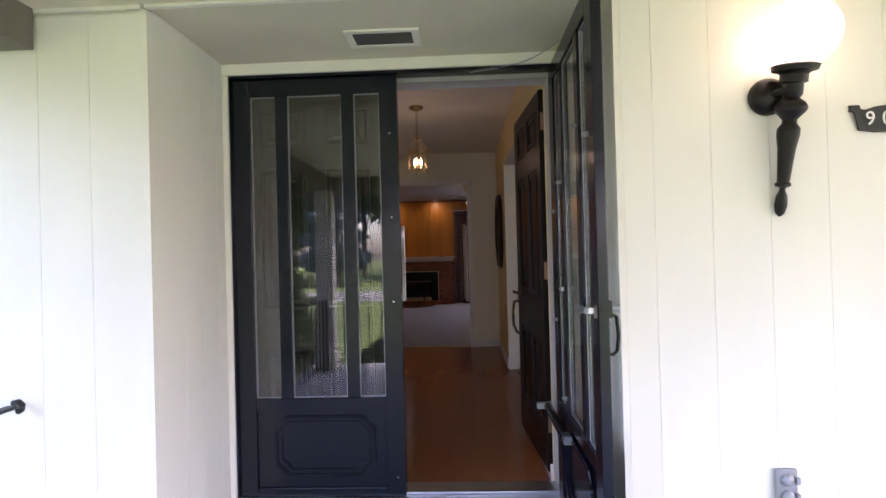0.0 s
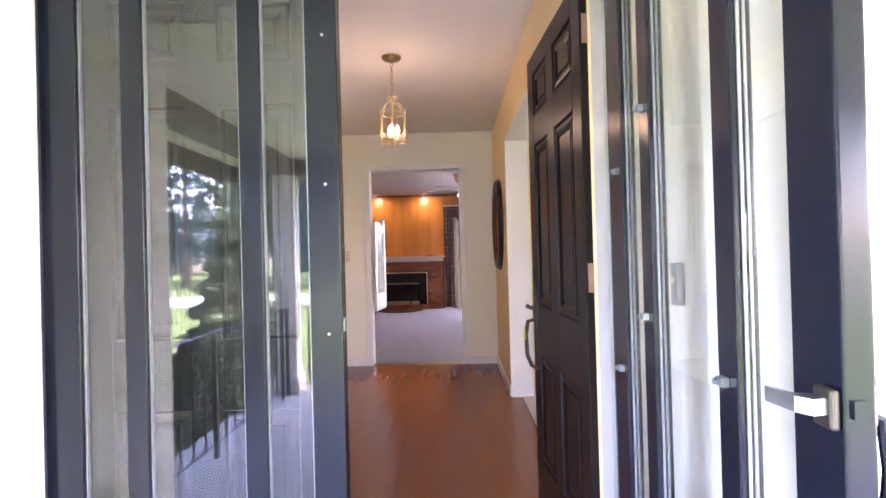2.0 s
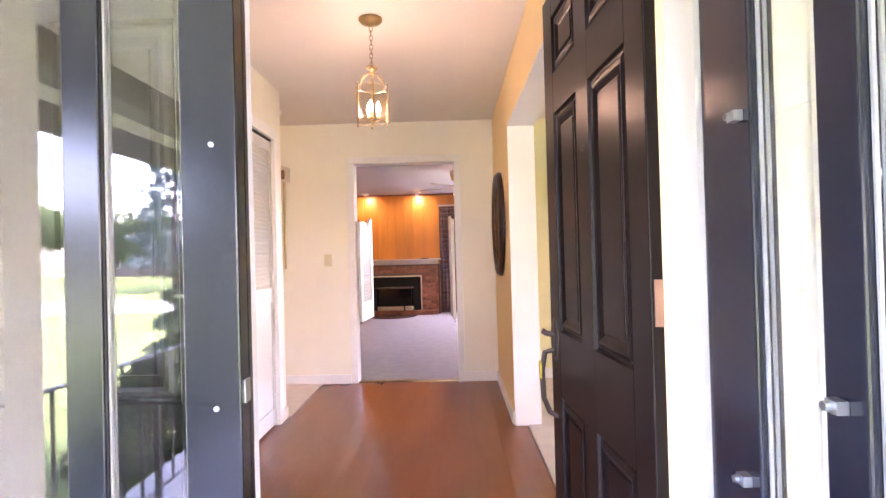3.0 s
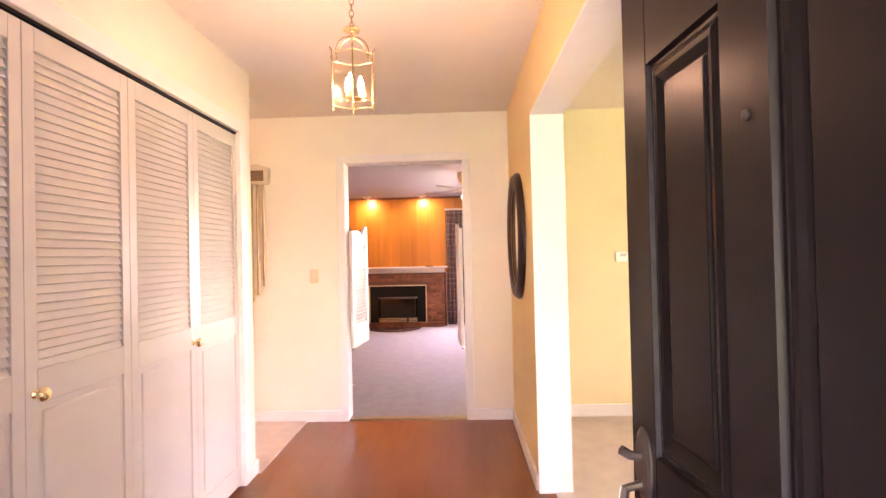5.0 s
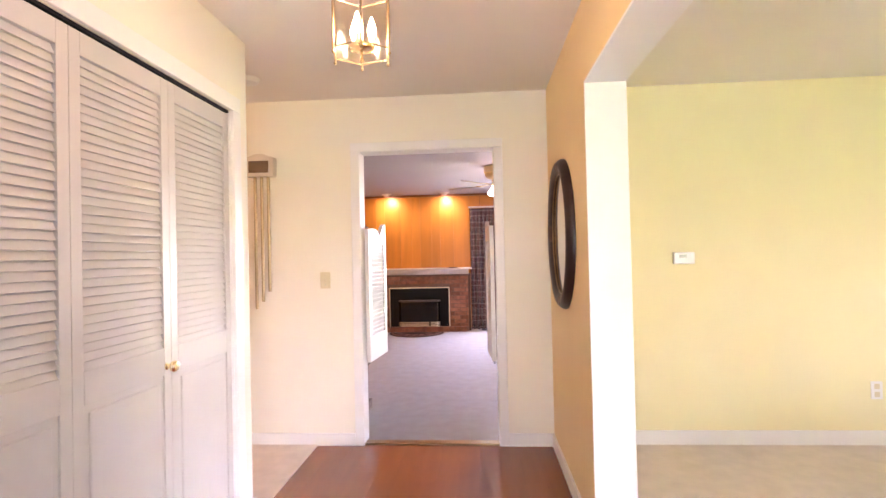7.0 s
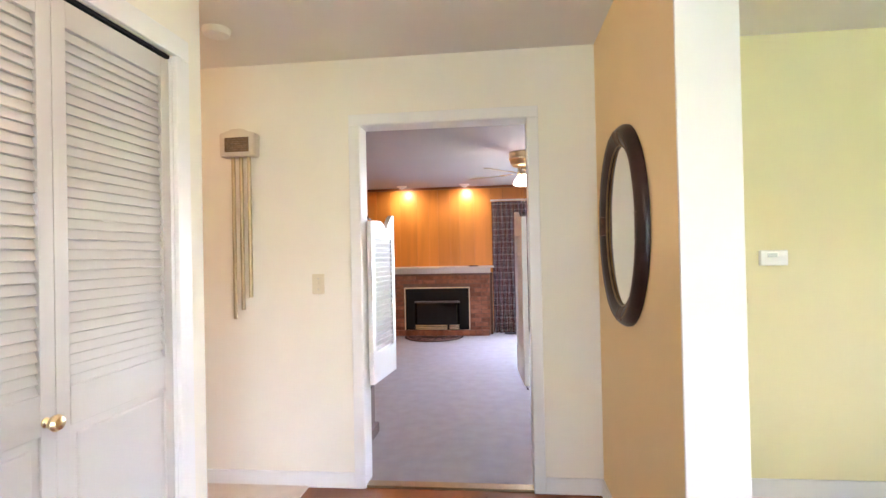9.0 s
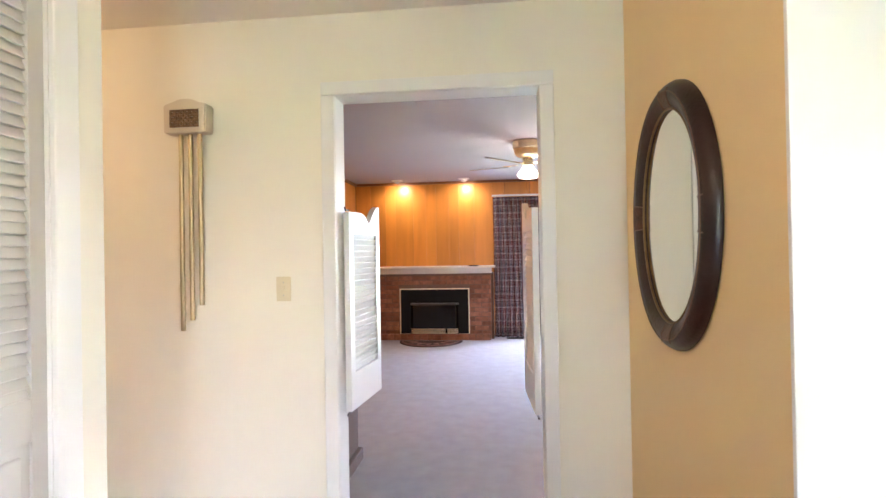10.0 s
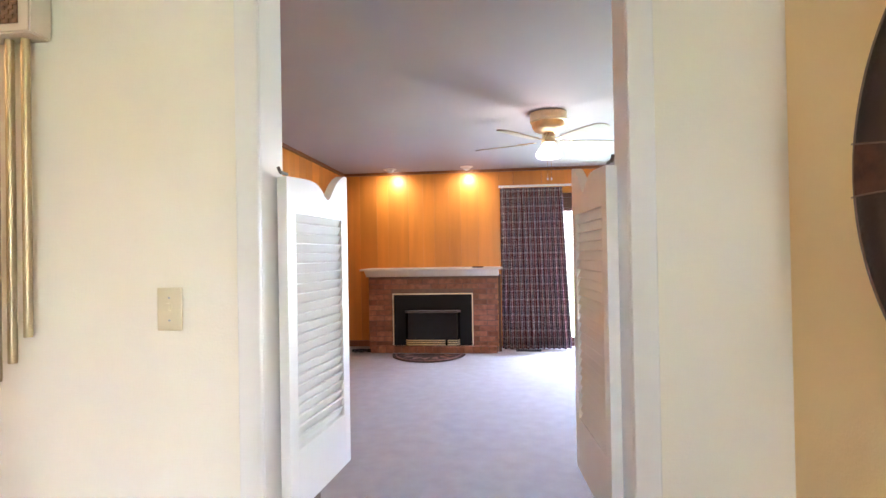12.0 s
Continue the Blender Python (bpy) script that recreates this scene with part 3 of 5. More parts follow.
def clip(d, x, z, side):
    """Little glass retaining clip with its screw."""
    c = part("retaining_clip", boxes((x - 0.006, x + 0.012, side * 0.0175, side * 0.030, z - 0.007, z + 0.007)), CHROME, d, "small chrome clip")
    part("screw", rod(B(), (x, side * 0.0305, z), (x, side * 0.036, z), 0.005), CHROME, c)


left_leaf = storm_door("closed charcoal storm door with three glass panes", (-0.764, 2.55, 0), 0)
for z in (0.12, 0.95, 1.35, 1.75):
    part("screw", rod(B(), (0.775, -0.0176, z), (0.775, -0.021, z), 0.004), CHROME, left_leaf)
part("strike_plate", boxes((0.8125, 0.8155, -0.008, 0.010, 0.955, 0.99)), CHROME, left_leaf, "small chrome strike")
part("meeting_strip", boxes((0.796, 0.8118, 0.0175, 0.030, 0.03, 2.02)), STORM, left_leaf)

# open leaf: the inner face looks across the doorway
right_leaf = storm_door("charcoal storm door standing wide open, glass panes clipped in", (0.782, 2.535, 0), -90.2)
for x, z in ((0.245, 1.46), (0.245, 1.01), (0.245, 0.55), (0.566, 1.62), (0.566, 0.95), (0.07, 0.86), (0.075, 1.35), (0.740, 1.55)):
    clip(right_leaf, x, z, -1)
lever = part("latch", box(B(), 0.776, 0.808, -0.028, -0.0175, 0.955, 1.000, 0.004), PEWTER, right_leaf, "dull chrome inner latch plate")
part("lever", prism(B(), [(0.802, -0.028), (0.806, -0.046), (0.790, -0.056), (0.745, -0.062), (0.743, -0.057), (0.776, -0.048), (0.782, -0.028)], 0.972, 0.990, "xy"), CHROME, lever)
part("striker", boxes((0.812, 0.816, -0.010, 0.004, 0.970, 0.990)), STORM, right_leaf)
pull = part("pull_handle", box(B(), 0.755, 0.795, 0.0175, 0.032, 0.955, 1.01, 0.003), STORM, right_leaf, "black pull handle with chrome button")
part("grip", bent(B(), [(0.775, 0.031, 0.965), (0.777, 0.048, 0.958), (0.778, 0.053, 0.90), (0.777, 0.048, 0.85), (0.775, 0.036, 0.838), (0.775, 0.018, 0.838)], 0.006), STORM, pull)
part("button", rod(B(), (0.775, 0.032, 0.985), (0.775, 0.058, 0.985), 0.010, seg=14), CHROME, pull)
# pneumatic closer and its brackets
closer = thing("door_closer", "black tubular door closer with steel brackets", "door closer", (0.70, 2.52, 0.42))
part("cylinder", rod(B(), (0.030, 0.055, 0.012), (0.042, -0.27, -0.015), 0.019, seg=16), STORM, closer)
part("piston_rod", rod(B(), (0.028, 0.10, 0.016), (0.030, 0.055, 0.012), 0.007), CHROME, closer, "steel rod")
part("bracket", box(B(), -0.02, 0.055, 0.075, 0.105, -0.008, 0.022, 0.003), CHROME, closer, "steel bracket")
part("bracket", box(B(), 0.030, 0.064, -0.33, -0.271, -0.032, 0.004, 0.004), CHROME, closer, "steel bracket")
# safety chain with spring under the head
chain = thing("storm_chain", "thin safety chain with a spring at the door head", "chain", (0.42, 2.50, 2.02))
coil = B()
bent(coil, [(0.10 * k / 60 + 0.01, -0.012 - 0.02 * k / 60 + 0.006 * math.cos(k * 1.25), -0.006 + 0.006 * math.sin(k * 1.25) + 0.004 * k / 60) for k in range(61)], 0.0017, 5)
part("spring", coil, CHROME, chain)
links = B()
for k in range(26):
    f = (k + 0.5) / 26
    p = Vector((0.112 + 0.236 * f, -0.03 - 0.31 * f, 0.0 - 0.05 * math.sin(math.pi * f) * 0.5))
    q = p + Vector((0.0088, -0.0118, 0.0))
    rod(links, p, q, 0.0028 if k % 2 else 0.0022, seg=6)
part("links", links, CHROME, chain)
part("hook", bent(B(), [(-0.02, 0.012, -0.004), (0.0, -0.008, -0.006), (0.012, -0.012, -0.006)], 0.003, 6), CHROME, chain)


# ---- panelled entry doors ----
def entry_door(label, at, turn):
    """Six-panel leaf from its hinge along local x; panels on both faces."""
    d = thing("entry_door", label, "door", at, turn, "double entry doors", "structure")
    w, t, h = 0.745, 0.0225, 2.0
    part("core", boxes((0.03, w - 0.03, -0.009, 0.009, 0.06, h - 0.02)), DOORPAINT, d)
    part("stile", box(B(), 0, 0.092, -t, t, 0.045, h, 0.003), DOORPAINT, d)
    part("stile", box(B(), 0.643, w, -t, t, 0.045, h, 0.003), DOORPAINT, d)
    part("muntin", boxes((0.325, 0.420, -t, t, 0.0455, h - 0.0005)), DOORPAINT, d)
    rows = ((0.25, 0.712), (0.92, 1.61), (1.735, 1.915))
    rails = ((0.045, 0.25), (0.712, 0.92), (1.61, 1.735), (1.915, h))
    for a, b in rails:
        part("rail", boxes((0.092, 0.325, -t + 0.0004, t - 0.0004, a, b), (0.420, 0.643, -t + 0.0004, t - 0.0004, a, b)), DOORPAINT, d)
    ogee = ((0.0, 0.0225), (0.004, 0.0135), (0.009, 0.0125), (0.015, 0.0175), (0.023, 0.0205), (0.031, 0.0190), (0.040, 0.0135), (0.046, 0.0105), (0.050, 0.0105), (0.0515, 0.0150), (0.053, 0.0155))
    for a, b in rows:
        for x0, x1 in ((0.092, 0.325), (0.420, 0.643)):
            for s in (-1, 1):
                bm = B()
                loops = [[bm.verts.new((x, s * y, z)) for x, z in ((x0 + i, a + i), (x1 - i, a + i), (x1 - i, b - i), (x0 + i, b - i))] for i, y in ogee]
                for p, q in zip(loops, loops[1:]):
                    for k in range(4):
                        bm.faces.new((p[k], p[(k + 1) % 4], q[(k + 1) % 4], q[k]))
                pl = part("panel", bm, DOORPAINT, d)
                lo, hi = sorted((s * 0.0093, s * 0.0158))
                part("raised_field", box(B(), x0 + 0.0528, x1 - 0.0528, lo, hi, a + 0.0528, b - 0.0528, 0.0012), DOORPAINT, pl)
    return d


open_door = entry_door("dark brown six-panel entry door standing open", (0.7725, 2.752, 0), 94.0)
for z in (0.29, 1.07, 1.836):
    hg = part("hinge", boxes((-0.0025, -0.0005, -0.018, 0.016, z - 0.045, z + 0.045)), COPPER, open_door, "worn copper-toned hinge leaf")
    part("knuckle", rod(B(), (-0.006, -0.024, z - 0.045), (-0.006, -0.024, z + 0.045), 0.006), CHROME, hg)
plate = part("handle_plate", lathe(B(), [(0.032, 0), (0.032, 0.004), (0.025, 0.009)], 28, pose(0.690, 0.0227, 0.89, -90, 0, 0), 1.0, 2.15), PEWTER, open_door, "aged pewter handle plate")
part("thumb_latch", bent(B(), [(0.690, 0.03, 0.905), (0.692, 0.05, 0.908), (0.693, 0.066, 0.918)], 0.009), PEWTER, plate)
part("grip", bent(B(), [(0.690, 0.028, 0.855), (0.690, 0.06, 0.848), (0.692, 0.070, 0.79), (0.692, 0.066, 0.70), (0.690, 0.048, 0.655), (0.690, 0.0230, 0.640)], 0.009), PEWTER, plate)
part("peephole", lathe(B(), [(0.0075, 0), (0.0075, 0.003), (0.003, 0.006)], 14, pose(0.366, 0.0227, 1.444, -90, 0, 0)), PEWTER, open_door, "small peephole")
tag = thing("key_tag", "yellow paper key tag hanging from the door handle", "key tag", (0.648, 3.432, 0.82))
part("card", box(B(), -0.002, 0.002, -0.014, 0.014, -0.052, 0.0, 0.001), YELLOWTAG, tag)
part("string", rod(B(), (0, 0, -0.002), (0.008, 0.003, 0.034), 0.0012, seg=5), WHITEPLASTIC, tag)
shut_door = entry_door("dark brown six-panel entry door, closed", (-0.758, 2.690, 0), 0)
part("astragal", boxes((0.7455, 0.762, -0.004, 0.024, 0.045, 1.99)), GREY_JAMB, shut_door, "grey-white edge strip")
# grey bell push on the recess wall
bell = thing("door_bell", "dark grey rectangular bell push on the recess wall", "door bell", (0.880, 2.40, 1.07))
part("plate", box(B(), -0.012, 0.007, -0.018, 0.018, -0.05, 0.05, 0.003), GREYBOX, bell)
part("button", rod(B(), (-0.012, 0, 0.012), (-0.018, 0, 0.012), 0.009), IVORY, bell)


# ---- porch ----
vent = thing("ceiling_vent", "metal soffit vent with dark mesh in a pale frame", "vent", (0.03, 2.28, 2.10))
part("frame", ring_prism(B(), [(-0.155, -0.085), (0.155, -0.085), (0.155, 0.085), (-0.155, 0.085)], [(-0.125, -0.062), (0.125, -0.062), (0.125, 0.062), (-0.125, 0.062)], 0.0, 0.008, pose(0, 0, 0, -90, 0, 0)), TRIM_CREAM, vent)
part("mesh", boxes((-0.126, 0.126, -0.063, 0.063, -0.004, -0.0005)), VENTGREY, vent, "dark wire mesh")

solid("porch_beam", boxes((-1.36, -1.19, -1.20, 1.90, 1.950, 2.0985), (-1.188, 6.0, -1.18, -1.03, 1.950, 2.0985)), BEAM_PAINT, "taupe painted porch beam", "beam")
column = thing("porch_column", "square cream porch column with a wider base", "column", (-1.30, -1.105, -0.16))
part("shaft", box(B(), -0.10, 0.10, -0.10, 0.10, 0.16, 2.109, 0.010), COLUMN, column)
part("base", box(B(), -0.125, 0.125, -0.125, 0.125, 0.0, 0.16, 0.012), COLUMN, column)


def railing(name, p, q, label):
    """Top and bottom rail with upright balusters and posts between two points of the porch edge."""
    p, q = Vector(p), Vector(q)
    r = thing(name, label, "railing", tuple(p))
    d = q - p
    n = d.normalized()
    top, low = 0.835, 0.10
    side = Vector((-n.y, n.x, 0))
    bm = B()
    a = math.degrees(math.atan2(d.y, d.x))
    m = pose(0, 0, 0, 0, 0, a)
    box(bm, 0, d.length, -0.021, 0.021, top - 0.012, top, 0.004, m)
    part("top_rail", bm, IRON, r)
    part("bottom_rail", box(B(), 0, d.length, -0.010, 0.010, low - 0.01, low, 0.002, m), IRON, r)
    count = int(d.length / 0.14)
    for k in range(1, count + 1):
        x = d.length * k / count
        if k == count or k % 9 == 0:
            part("post", box(B(), max(0, x - 0.014), x + 0.014, -0.014, 0.014, 0, top - 0.012, 0, m), IRON, r)
        else:
            part("baluster", box(B(), x - 0.006, x + 0.006, -0.006, 0.006, low, top - 0.012, 0, m), IRON, r)
    return r


railing("porch_railing", (-1.26, 1.865, -0.16), (-1.26, -0.93, -0.16), "black wrought-iron porch side railing with square balusters")
side_rail = bpy.data.objects["porch_railing"]
part("end_scroll", bent(B(), [(0, 0.0, 0.842), (0.0, 0.022, 0.840), (0.0, 0.036, 0.826), (0.0, 0.033, 0.810), (0.0, 0.018, 0.807)], 0.011), IRON, side_rail, "curled iron end")
railing("porch_railing", (-1.22, -1.00, -0.16), (0.10, -1.00, -0.16), "black wrought-iron porch front railing with square balusters")

# torch sconce
sconce = thing("wall_sconce", "black cast torch wall lamp with a lit round opal globe", "wall lamp", (1.425, 1.917, 1.68))
tilt = pose(0.010, -0.010, -0.385, 11.0, 1.0, 0)
part("back_plate", lathe(B(), [(0.062, 0), (0.064, 0.012), (0.058, 0.030), (0.040, 0.044), (0.018, 0.050)], 28, pose(-0.022, -0.001, 0, 90, 0, 0)), SCONCE_METAL, sconce, "", True)
part("arm", bent(B(), [(-0.022, -0.04, 0), (-0.01, -0.07, 0.0), (0.012, -0.095, 0.005)], 0.014), SCONCE_METAL, sconce, "", True)
part("torch", lathe(B(), [(0.003, -0.026), (0.014, -0.016), (0.020, 0.014), (0.017, 0.045), (0.010, 0.062), (0.010, 0.072), (0.024, 0.078), (0.024, 0.086), (0.019, 0.092), (0.027, 0.205), (0.034, 0.245), (0.034, 0.268), (0.022, 0.285), (0.022, 0.297), (0.046, 0.325), (0.048, 0.337), (0.040, 0.352), (0.022, 0.366), (0.030, 0.378), (0.030, 0.412), (0.041, 0.416), (0.041, 0.440), (0.046, 0.446), (0.066, 0.452), (0.070, 0.468), (0.060, 0.474)], 28, tilt), SCONCE_METAL, sconce, "", True)
globe_bm = B()
bmesh.ops.create_uvsphere(globe_bm, u_segments=32, v_segments=20, radius=0.118, matrix=tilt @ Matrix.Translation((0, 0, 0.566)) @ Matrix.Diagonal((1.0, 1.0, 0.93, 1.0)))
globe = part("globe", globe_bm, GLOBE, sconce, "lit white opal globe", True)
globe.visible_shadow = False
part("wall_bracket", box(B(), 0.006, 0.026, -0.03, -0.001, -0.31, -0.285, 0.002), SCONCE_METAL, sconce)

# house number board
board = thing("house_number", "black scroll-edged board with white house numerals", "house number", (1.86, 1.917, 1.595))
outline = [(-0.155, -0.038), (-0.10, -0.046), (0.0, -0.048), (0.10, -0.046), (0.155, -0.036), (0.165, 0.0), (0.150, 0.032), (0.10, 0.044), (0.03, 0.046), (-0.05, 0.046), (-0.10, 0.040), (-0.135, 0.030), (-0.150, 0.034), (-0.152, 0.046), (-0.184, 0.046), (-0.180, 0.036), (-0.186, 0.028), (-0.168, 0.022), (-0.162, 0.0)]
part("plaque", prism(B(), outline, -0.012, -0.002), IRON, board)
for text, x in (("9", -0.135), ("0", -0.080)):
    curve = bpy.data.curves.new("numeral", "FONT")
    curve.body, curve.size, curve.extrude = text, 0.066, 0.001
    curve.materials.append(PAINTED_NUMBER)
    digit = new("numeral", curve)
    digit.parent = board
    digit.matrix_local = pose(x, -0.0135, -0.022, 90, 0, 0)

outlet = thing("outdoor_outlet", "grey weatherproof double outlet with two round caps", "outlet", (1.426, 1.917, 0.345))
part("cover", box(B(), -0.036, 0.036, -0.016, -0.001, -0.062, 0.062, 0.004), GREYBOX, outlet)
for z in (-0.028, 0.028):
    cap = part("cap", lathe(B(), [(0.021, 0), (0.021, 0.008), (0.016, 0.014), (0.008, 0.018)], 20, pose(0.0, -0.016, z, 90, 0, 0)), GREYBOX, outlet, "", True)
    part("cap_hinge", box(B(), 0.022, 0.036, -0.034, -0.0165, z - 0.012, z + 0.012, 0.003), GREYBOX, cap)


# ---- foyer ----
def louvre_leaf(y0, y1):
    """Half-louvred bifold leaf, seen from +x."""
    w = y1 - y0
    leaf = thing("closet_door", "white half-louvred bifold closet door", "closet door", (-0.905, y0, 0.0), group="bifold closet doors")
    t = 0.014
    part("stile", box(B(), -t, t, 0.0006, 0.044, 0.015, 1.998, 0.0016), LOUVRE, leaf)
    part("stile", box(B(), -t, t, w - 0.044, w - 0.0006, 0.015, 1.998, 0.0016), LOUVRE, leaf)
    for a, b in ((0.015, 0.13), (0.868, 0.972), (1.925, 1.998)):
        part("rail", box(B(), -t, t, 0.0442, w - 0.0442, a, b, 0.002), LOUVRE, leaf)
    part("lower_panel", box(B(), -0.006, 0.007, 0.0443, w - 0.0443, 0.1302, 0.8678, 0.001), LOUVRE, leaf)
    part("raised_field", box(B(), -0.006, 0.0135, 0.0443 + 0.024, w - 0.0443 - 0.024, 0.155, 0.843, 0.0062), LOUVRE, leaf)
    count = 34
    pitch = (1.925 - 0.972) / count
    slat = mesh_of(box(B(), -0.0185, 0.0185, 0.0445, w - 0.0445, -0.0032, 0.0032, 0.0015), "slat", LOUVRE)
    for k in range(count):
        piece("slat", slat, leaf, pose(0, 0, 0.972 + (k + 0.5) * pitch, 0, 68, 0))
    return leaf


EDGES = (3.445, 3.935, 4.420, 4.905, 5.385)
leaves = [louvre_leaf(a + 0.0004, b - 0.0004) for a, b in zip(EDGES, EDGES[1:])]
for leaf, y in ((leaves[1], 0.030), (leaves[2], 0.452)):
    part("knob", lathe(B(), [(0.013, 0), (0.013, 0.004), (0.008, 0.010), (0.008, 0.016), (0.019, 0.023), (0.022, 0.033), (0.016, 0.042), (0.004, 0.045)], 20, pose(0.0142, y, 0.90, 0, 90, 0)), BRASS, leaf, "small round brass knob", True)

# hexagonal lantern on a chain
lantern = thing("pendant_lantern", "hexagonal brass and glass lantern hanging on a chain, lit", "pendant lamp", (-0.02, 4.43, 2.41))
part("canopy", lathe(B(), [(0.062, 0), (0.062, -0.008), (0.050, -0.022), (0.020, -0.032), (0.006, -0.036)], 28), ANTIQUE_BRASS, lantern, "", True)
for k in range(9):
    lk = B()
    m = pose(0, 0, -0.052 - 0.0235 * k, 0, 0, 90 * (k % 2))
    bent(lk, [m @ Vector((0.0085 * math.cos(2 * math.pi * i / 12), 0, 0.0155 * math.sin(2 * math.pi * i / 12))) for i in range(13)], 0.0021, 5)
    part("chain_link", lk, ANTIQUE_BRASS, lantern)
part("cap", lathe(B(), [(0.006, -0.240), (0.010, -0.246), (0.030, -0.252), (0.034, -0.257), (0.030, -0.262), (0.012, -0.266), (0.009, -0.276), (0.006, -0.30)], 20), BRASS, lantern, "", True)
R, ZT, ZB = 0.088, -0.362, -0.537
corner = [(R * math.cos(radians(60 * k + 42)), R * math.sin(radians(60 * k + 42))) for k in range(6)]
for k in range(6):
    x, y = corner[k]
    x2, y2 = corner[(k + 1) % 6]
    arm = B()
    bent(arm, [(x * 0.80, y * 0.80, ZT - 0.004), (x * 0.79, y * 0.79, ZT + 0.020), (x * 0.68, y * 0.68, ZT + 0.046), (x * 0.44, y * 0.44, ZT + 0.066), (x * 0.08, y * 0.08, ZT + 0.080)], 0.0024, 6)
    part("scroll_arm", arm, ANTIQUE_BRASS, lantern)
    post = part("corner_post", rod(B(), (x, y, ZB - 0.012), (x, y, ZT + 0.012), 0.0029, seg=8), ANTIQUE_BRASS, lantern)
    part("finial", bent(B(), [(x, y, ZT + 0.010), (x * 1.06, y * 1.06, ZT + 0.011), (x * 1.10, y * 1.10, ZT + 0.020)], 0.0026, 6), ANTIQUE_BRASS, post)
    part("foot_bead", lathe(B(), [(0.002, -0.008), (0.0052, -0.002), (0.002, 0.004)], 8, Matrix.Translation((x, y, ZB - 0.012))), ANTIQUE_BRASS, post)
    part("rim", rod(B(), (x, y, ZT), (x2, y2, ZT), 0.0022, seg=6), BRASS, lantern)
    part("rim", rod(B(), (x, y, ZB), (x2, y2, ZB), 0.0026, seg=6), BRASS, lantern)
    pane = part("pane", prism(B(), [(x * 0.985, y * 0.985), (x2 * 0.985, y2 * 0.985), (x2 * 0.965, y2 * 0.965), (x * 0.965, y * 0.965)], ZB + 0.004, ZT - 0.004, "xy"), CLEAR, lantern, "bevelled clear glass")
    pane.visible_shadow = False
part("stem", rod(B(), (0, 0, -0.30), (0, 0, -0.552), 0.004, seg=8), BRASS, lantern)
part("bottom_finial", lathe(B(), [(0.002, -0.567), (0.008, -0.559), (0.004, -0.552)], 10), BRASS, lantern, "", True)
part("cluster", lathe(B(), [(0.012, -0.532), (0.034, -0.526), (0.036, -0.520), (0.012, -0.514)], 18), BRASS, lantern, "", True)
for k in range(3):
    a = radians(120 * k + 22)
    x, y = 0.030 * math.cos(a), 0.030 * math.sin(a)
    candle = part("candle", rod(B(), (x, y, -0.522), (x, y, -0.492), 0.008, seg=12), IVORY, lantern, "ivory candle sleeve")
    bulb = part("bulb", lathe(B(), [(0.006, -0.491), (0.0125, -0.475), (0.011, -0.460), (0.004, -0.436), (0.001, -0.430)], 14, Matrix.Translation((x, y, 0))), BULB, candle, "lit flame-shaped bulb", True)
    bulb.visible_shadow = False

# oval leather mirror
mirror = thing("oval_mirror", "oval wall mirror in a wide dark brown leather frame", "mirror", (0.774, 5.912, 1.402))
NSEG = 64
rings = []
fm = B()
profile = [(0.0, 0.018), (0.02, 0.023), (0.18, 0.033), (0.42, 0.043), (0.62, 0.046), (0.76, 0.042), (0.90, 0.031), (1.0, 0.016), (1.0, 0.002)]
for f, depth in profile:
    a, b = 0.264 + (0.356 - 0.264) * f, 0.330 + (0.416 - 0.330) * f
    rings.append([fm.verts.new((-depth, a * math.cos(2 * math.pi * k / NSEG), b * math.sin(2 * math.pi * k / NSEG))) for k in range(NSEG)])
for a, b in zip(rings, rings[1:]):
    for k in range(NSEG):
        j = (k + 1) % NSEG
        fm.faces.new((a[k], a[j], b[j], b[k]))
part("frame", fm, LEATHER, mirror, "", True)
gm = B()
prism(gm, [(0.267 * math.cos(2 * math.pi * k / NSEG), 0.336 * math.sin(2 * math.pi * k / NSEG)) for k in range(NSEG)], -0.0185, -0.004, "yz")
part("mirror_glass", gm, MIRROR, mirror, "clear silvered glass")


def oval_bar(f, depth, r, a0=0.0, a1=360.0, n=64):
    a, b = 0.264 + 0.092 * f, 0.330 + 0.086 * f
    return bent(B(), [(-depth, a * math.cos(radians(a0 + (a1 - a0) * k / n)), b * math.sin(radians(a0 + (a1 - a0) * k / n))) for k in range(n + 1)], r, 6)


part("inner_rim", oval_bar(0.03, 0.025, 0.004), GILT, mirror, "dull gilt inner rim", True)
part("piping", oval_bar(0.64, 0.0462, 0.0020), STITCH, mirror, "tan stitched piping", True)
for centre in (2, 97, 182, 266):
    pm = B()
    cols = []
    for i in range(9):
        ang = radians(centre - 7 + 14 * i / 8)
        col = []
        for f, depth in profile[1:5]:
            a, b = 0.264 + 0.092 * f, 0.330 + 0.086 * f
            col.append(pm.verts.new((-depth - 0.0012, a * 1.001 * math.cos(ang), b * 1.001 * math.sin(ang))))
        cols.append(col)
    for c, d in zip(cols, cols[1:]):
        for i in range(len(c) - 1):
            pm.faces.new((c[i], d[i], d[i + 1], c[i + 1]))
    patch = part("leather_patch", pm, LEATHER_PATCH, mirror, "tooled leather patch", True)
    for off in (-7, 7):
        ang = radians(centre + off)
        part("patch_seam", bent(B(), [(-depth - 0.0015, (0.264 + 0.092 * f) * math.cos(ang), (0.330 + 0.086 * f) * math.sin(ang)) for f, depth in profile[1:6]], 0.0018, 5), STITCH, patch)

